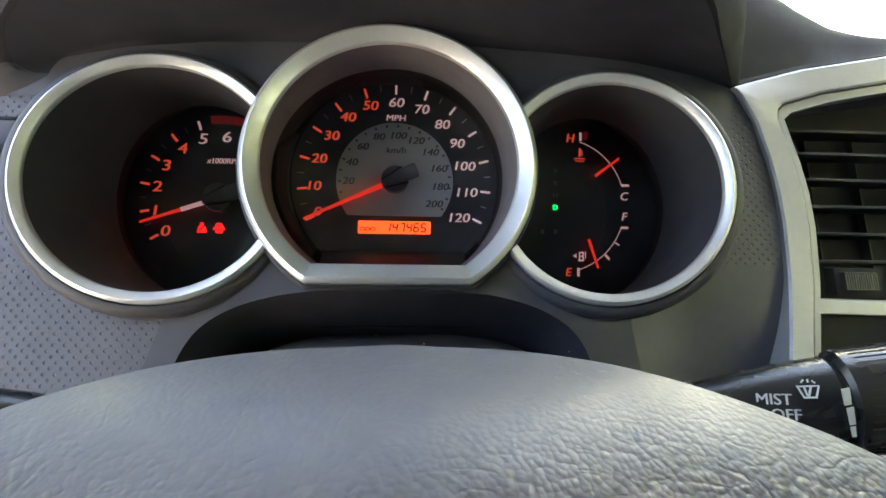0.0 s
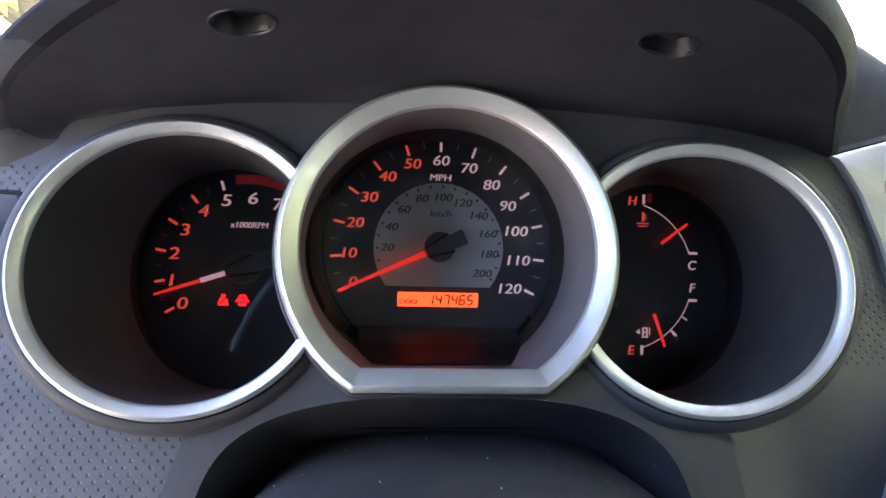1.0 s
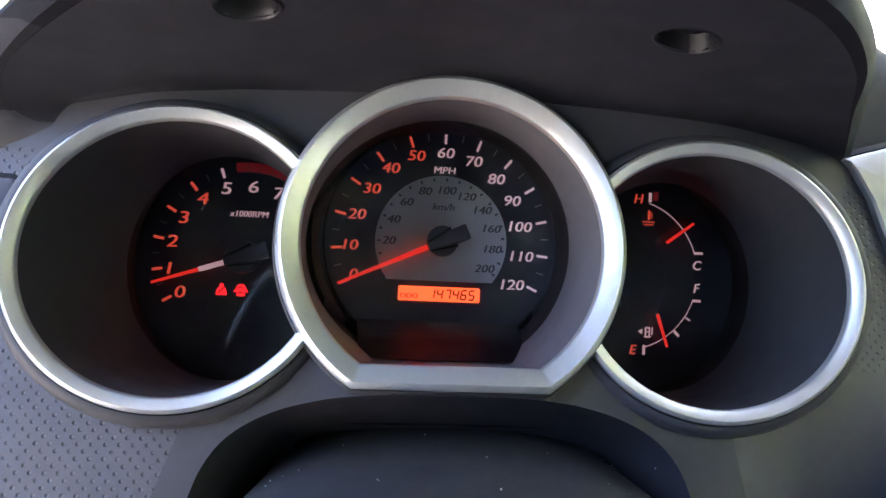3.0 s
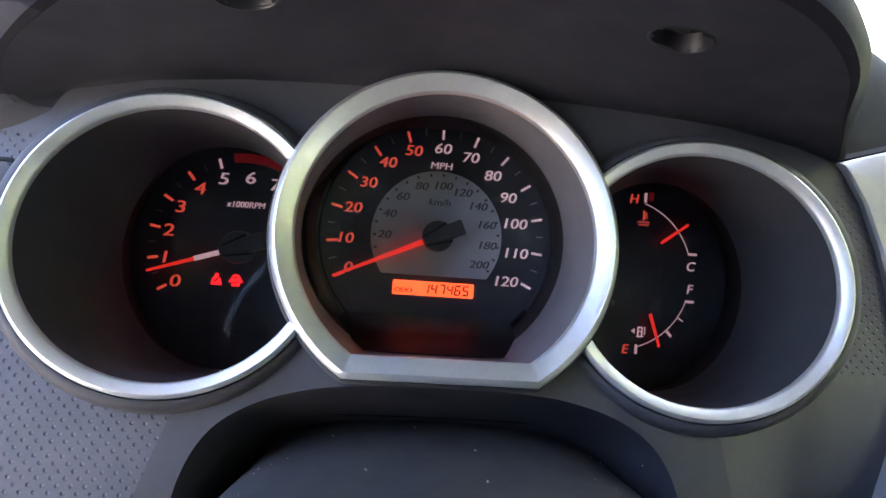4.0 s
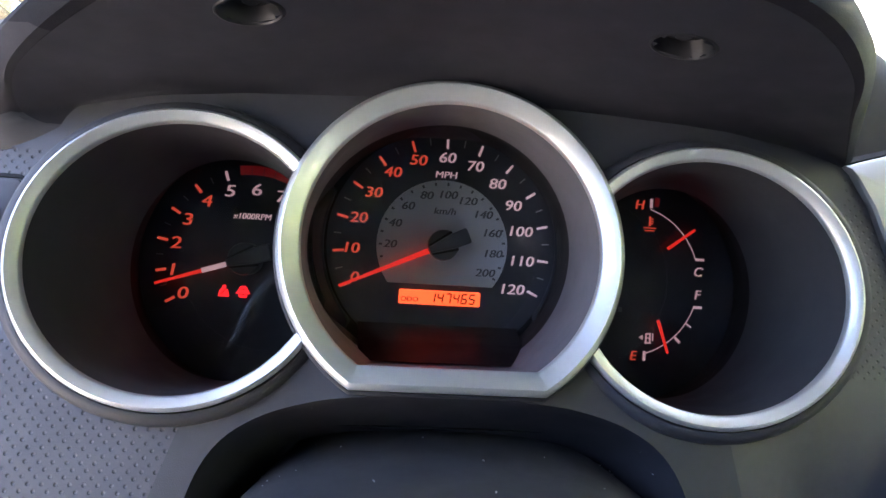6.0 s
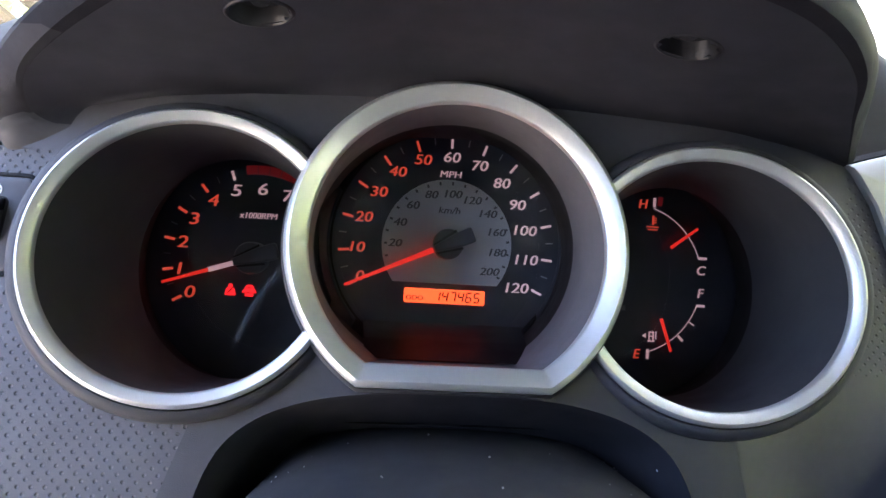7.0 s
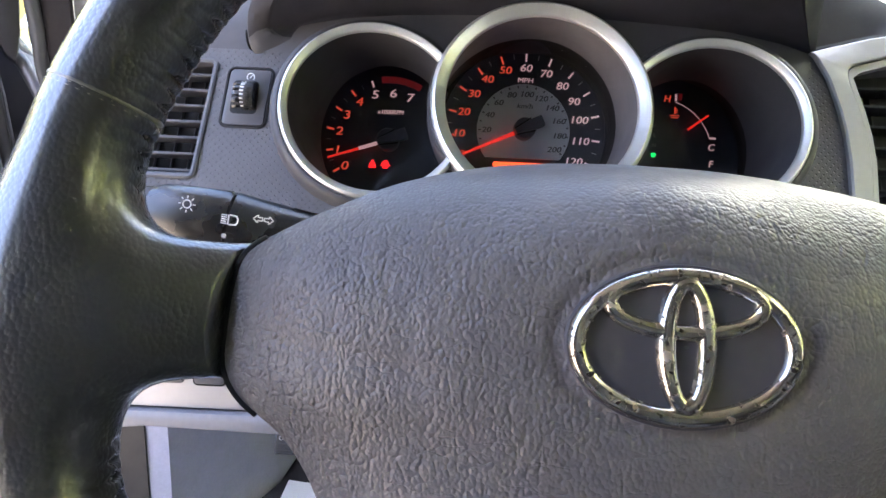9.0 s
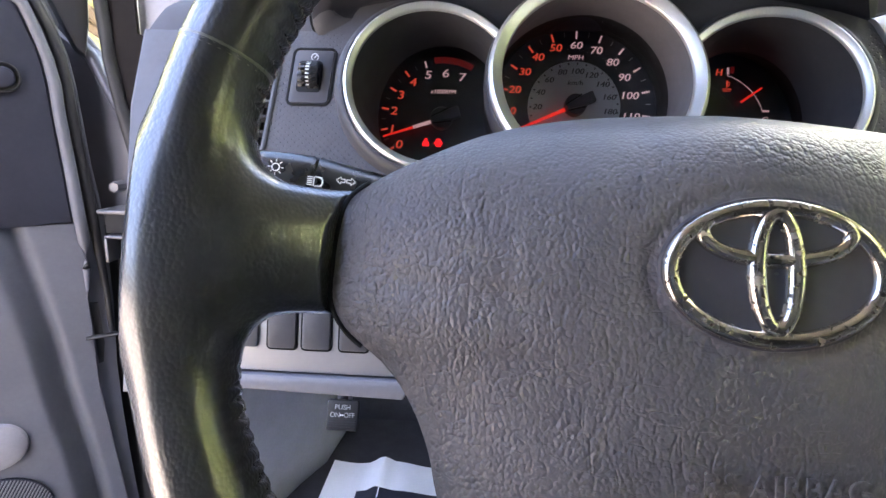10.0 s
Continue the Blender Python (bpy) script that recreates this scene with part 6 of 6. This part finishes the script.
part("skin", plate([(-0.01, 0.48), (0.98, 0.48), (0.98, 1.20), (0.06, 1.20), (0.0, 1.12)], 0.080, 0.135, DOOR, 0.01), M_PAINT, door, "grey painted outer skin")
part("pull_button", plate(rounded(0.0925, 1.0815, 0.150, 1.1011, 0.009), -0.003, 0.006, DOOR, 0.003), M_DOORDARK, door, "dark lock button")
part("button_recess", sweep(rounded(0.0925, 1.0815, 0.150, 1.1011, 0.009), [(0.0045, 0.002), (0.0040, -0.0008), (0.0030, -0.0010), (0.0006, 0.002)], DOOR), M_GAP_SHADE, door, "dark ring round the lock button")
# Paler grey disc paints the highlight on the pocket's edge.
part("map_pocket", plate(circle(0.026, 40, 0.1485, 0.7210), -0.012, 0.004, DOOR, 0.006), M_GREY, door, "rounded pocket edge, its highlight put into a paler grey")
grille = part("speaker_grille", plate(circle(0.048, 48, 0.155, 0.637), -0.009, 0.004, DOOR, 0.002), M_DOORDARK, door, "round ribbed speaker grille")
for k in range(30):
    d = -0.045 + 0.0031 * k
    half = math.sqrt(max(0.0, 0.0465 ** 2 - d * d))
    if half > 0.004:
        e, f = Vector((-0.5, 0, 0.866)), Vector((-0.866, 0, -0.5))
        c = Vector((0.155, -0.0092, 0.637)) + f * d
        part("rib", tube([DOOR @ (c - e * half), DOOR @ (c + e * half)], [0.0009, 0.0009], 6), M_DOORGREY, grille)
part("mirror_sail", plate([(0.0320, 1.118), (0.0400, 1.126), (0.0500, 1.150), (0.0640, 1.190), (0.20, 1.196), (0.05, 1.32), (0.020, 1.25), (0.0265, 1.148)], 0.016, 0.05, DOOR, 0.003), M_BLACK, door, "black mirror triangle")
hinge = part("hinge", box((-0.476, 0.428, 0.9575), (-0.428, 0.468, 0.9615), bevel=0.001), M_PAINT, door, "grey painted steel hinge")
part("hinge_body", box((-0.472, 0.434, 0.936), (-0.428, 0.468, 0.9574), bevel=0.002), M_GAP_SHADE, hinge)
part("bracket", box((-0.470, 0.427, 0.9315), (-0.428, 0.468, 0.9345), bevel=0.001), M_PAINT, hinge, "lower leaf of the hinge")
part("bracket", box((-0.470, 0.427, 0.905), (-0.4665, 0.468, 0.9314), bevel=0.001), M_PAINT, hinge, "lower leaf of the hinge")
part("hinge_pin", tube([(-0.462, 0.436, 0.9616), (-0.462, 0.436, 0.972)], [0.0050, 0.0050], 12), M_PAINT, hinge)
for x, z in ((-0.466, 0.984), (-0.446, 0.968)):
    part("bolt", tube([(x, 0.462, z), (x, 0.446, z)], [0.0065, 0.0055], 6, up=(1, 0, 0)), M_PAINT, hinge, "bright hexagonal bolt head")
part("check_strap", tube([(-0.500, 0.425, 0.818), (-0.455, 0.445, 0.822), (-0.405, 0.468, 0.826)], [0.0045, 0.0045, 0.0045], 10, (1, 0.5)), M_RUBBER, door, "steel check strap")
part("strap_slot", plate([(0.0543, 0.857), (0.0525, 0.8172), (0.0520, 0.785), (0.0475, 0.786), (0.0445, 0.8087), (0.0465, 0.856)], 0.0085, 0.0115, DOOR), M_GAP_SHADE, door, "dark slot for the check strap")

# ---- seats behind the camera ----
def seat(x, back, label):
    s = thing("front_seat", (x, -0.55 - back, FLOOR_Z), label, "seat", WORLD, "front seats")
    part("cushion", box((x - 0.25, -0.62 - back, FLOOR_Z), (x + 0.25, -0.16 - back, 0.74), bevel=0.05), M_SEAT, s)
    part("backrest", box((x - 0.27, -0.62 - back, 0.70), (x + 0.27, -0.46 - back, 1.34), bevel=0.05), M_SEAT, s)
    part("headrest", box((x - 0.14, -0.60 - back, 1.36), (x + 0.14, -0.49 - back, 1.58), bevel=0.04), M_SEAT, s)


# Unseen seats: driver's set forward to block light, passenger's back to pass it.
seat(0.0, 0.0, "unseen dark cloth driver's seat, set forward to block light")
seat(0.72, 0.10, "unseen dark cloth passenger seat, set back to let light pass")

# ---- outside ----
GROUND_Z = -0.15
M_GROUND = surface("dry dirt ground", (0.32, 0.27, 0.20), 0.95, spread=0.3, patch=0.6)
gm = bmesh.new()
bmesh.ops.create_grid(gm, x_segments=2, y_segments=2, size=900)
gm.transform(Matrix.Translation((0, 0, GROUND_Z)))
fixed("ground", gm, M_GROUND, "pale dry dirt outside the truck", "ground", WORLD)
# Unseen lawn, added for the yellow-green light it bounces onto the wheel.
M_LAWN = surface("dry lawn", (0.24, 0.27, 0.09), 0.95, spread=0.3, patch=0.8)
fixed("lawn", box((2.6, -40, GROUND_Z + 0.004), (60, 8.9, GROUND_Z + 0.03)), M_LAWN, "unseen lawn added to throw yellow-green light into the cab", "ground", WORLD)
M_BARK = surface("bark", (0.09, 0.07, 0.05), 0.9, grain=60, bump=0.01, spread=0.3)


def leaf_material():
    m = bpy.data.materials.new("leaves")
    m.use_nodes = True
    nt = m.node_tree
    b = nt.nodes["Principled BSDF"]
    geo, ramp = nt.nodes.new("ShaderNodeNewGeometry"), nt.nodes.new("ShaderNodeValToRGB")
    ramp.color_ramp.elements[0].color, ramp.color_ramp.elements[1].color = (0.09, 0.12, 0.025, 1), (0.26, 0.24, 0.06, 1)
    nt.links.new(geo.outputs["Random Per Island"], ramp.inputs[0])
    nt.links.new(ramp.outputs[0], b.inputs["Base Color"])
    b.inputs["Roughness"].default_value = 0.6
    # sun shines through the thin leaves
    glow, both = nt.nodes.new("ShaderNodeBsdfTranslucent"), nt.nodes.new("ShaderNodeMixShader")
    glow.inputs[0].default_value = (0.74, 0.75, 0.42, 1)
    both.inputs[0].default_value = 0.7
    nt.links.new(b.outputs[0], both.inputs[1])
    nt.links.new(glow.outputs[0], both.inputs[2])
    nt.links.new(both.outputs[0], nt.nodes["Material Output"].inputs[0])
    return m


M_LEAF = leaf_material()


def tree(x, y, tall, wide, seed):
    rnd = random.Random(seed)
    t = thing("tree", (x, y, GROUND_Z), "leafy tree with yellowing leaves, added to shade and tint the light", "tree", WORLD, "trees round the truck")
    base = Vector((x, y, GROUND_Z))
    top = base + Vector((rnd.uniform(-.3, .3), rnd.uniform(-.3, .3), tall * 0.75))
    bm = tube([base, base.lerp(top, 0.3) + Vector((0.1, 0, 0)), base.lerp(top, 0.65), top], [wide * 0.06, wide * 0.045, wide * 0.03, wide * 0.012], 10)
    tips = []
    for k in range(14):
        a, h = rnd.uniform(0, 6.283), rnd.uniform(0.25, 0.95)
        p = base.lerp(top, h)
        q = p + Vector((math.cos(a), math.sin(a), rnd.uniform(0.2, 0.7))) * wide * rnd.uniform(0.3, 0.55)
        tube([p, p.lerp(q, 0.5) + Vector((0, 0, 0.1)), q], [wide * 0.02, wide * 0.012, wide * 0.004], 6, bm=bm)
        tips += [q, p.lerp(q, 0.6)]
    part("trunk", bm, M_BARK, t, "brown bark trunk with limbs")
    verts, faces = [], []
    for q in tips:
        r = wide * rnd.uniform(0.14, 0.28)
        for k in range(130):
            c = q + Vector((rnd.gauss(0, 0.5), rnd.gauss(0, 0.5), rnd.gauss(0, 0.42))) * r
            u = Vector((rnd.gauss(0, 1), rnd.gauss(0, 1), rnd.gauss(0, 1))).normalized()
            v = u.orthogonal().normalized()
            s_ = rnd.uniform(0.11, 0.21)
            n0 = len(verts)
            verts += [c - u * s_, c + v * s_ * 0.5, c + u * s_, c - v * s_ * 0.5]
            faces.append((n0, n0 + 1, n0 + 2, n0 + 3))
    me = bpy.data.meshes.new("crown")
    me.from_pydata([tuple(p - base) for p in verts], [], faces)
    me.materials.append(M_LEAF)
    crown = new("crown", me)
    crown.parent = t
    tagged(crown, "loose crown of small green and yellow leaves", kind="stuff")


# Front-left trees enlarged to block sky; right ones added to tint light.
for k, (x, y, tall, wide) in enumerate(((-5.2, 8.5, 8.0, 5.4), (-8.5, 9.0, 8.5, 5.6), (-3.2, 12.5, 7.6, 5.2), (-9.5, 4.0, 7.5, 5.2), (6.0, 1.2, 5.6, 4.4), (6.6, -2.8, 5.8, 4.6), (8.0, 3.8, 7.2, 5.0), (5.8, -7.0, 5.6, 4.6), (11.0, 4.6, 9.0, 5.6), (6.4, -11.0, 6.0, 5.0), (10.5, -5.0, 8.5, 5.4))):
    tree(x, y, tall, wide, k + 3)

# Added reflector wall; gives warm light and sheen from the front right.
M_BOUNCE = surface("pale bounce wall", (0.76, 0.71, 0.58), 0.9, spread=0.08, patch=1.5)
fixed("backdrop", box((2.6, 9.0, GROUND_Z), (19.0, 9.4, 12.0)), M_BOUNCE, "pale wall added to throw warm light through the windscreen", "backdrop", WORLD)

# dust on the column cover and in the recess above it
rnd = random.Random(11)
dust = bmesh.new()
for grid, count in (((outer_arch, mid_arch, inner_arch), 26), (COVER[4:8], 44)):
    for _ in range(count):
        k, q, f = rnd.randrange(len(grid) - 1), rnd.uniform(0.12, 0.88), rnd.random()
        a, b2 = ((row[int(q * (len(row) - 1))].lerp(row[int(q * (len(row) - 1)) + 1], 0.5)) for row in (grid[k], grid[k + 1]))
        n = Vector((0, -0.5, 1)).normalized()
        c = a.lerp(b2, f) + n * 0.0008
        g, r = rnd.uniform(0, 6.28), rnd.uniform(0.00022, 0.00058)
        u, v = Vector((math.cos(g), math.sin(g) * 0.6, 0.4 * math.sin(g))) * r * rnd.uniform(0.8, 2.0), Vector((-math.sin(g), math.cos(g) * 0.6, 0.4)) * r
        cap(dust, [c + u, c + v, c - u, c - v])
        cap(dust, [c + u, c - v, c + n * r, c + v])
specks = fixed("dust", dust, M_WHITE, "pale dust specks on the black column cover", "dust")
tagged(specks, "pale dust specks on the black column cover", "dust", kind="stuff")
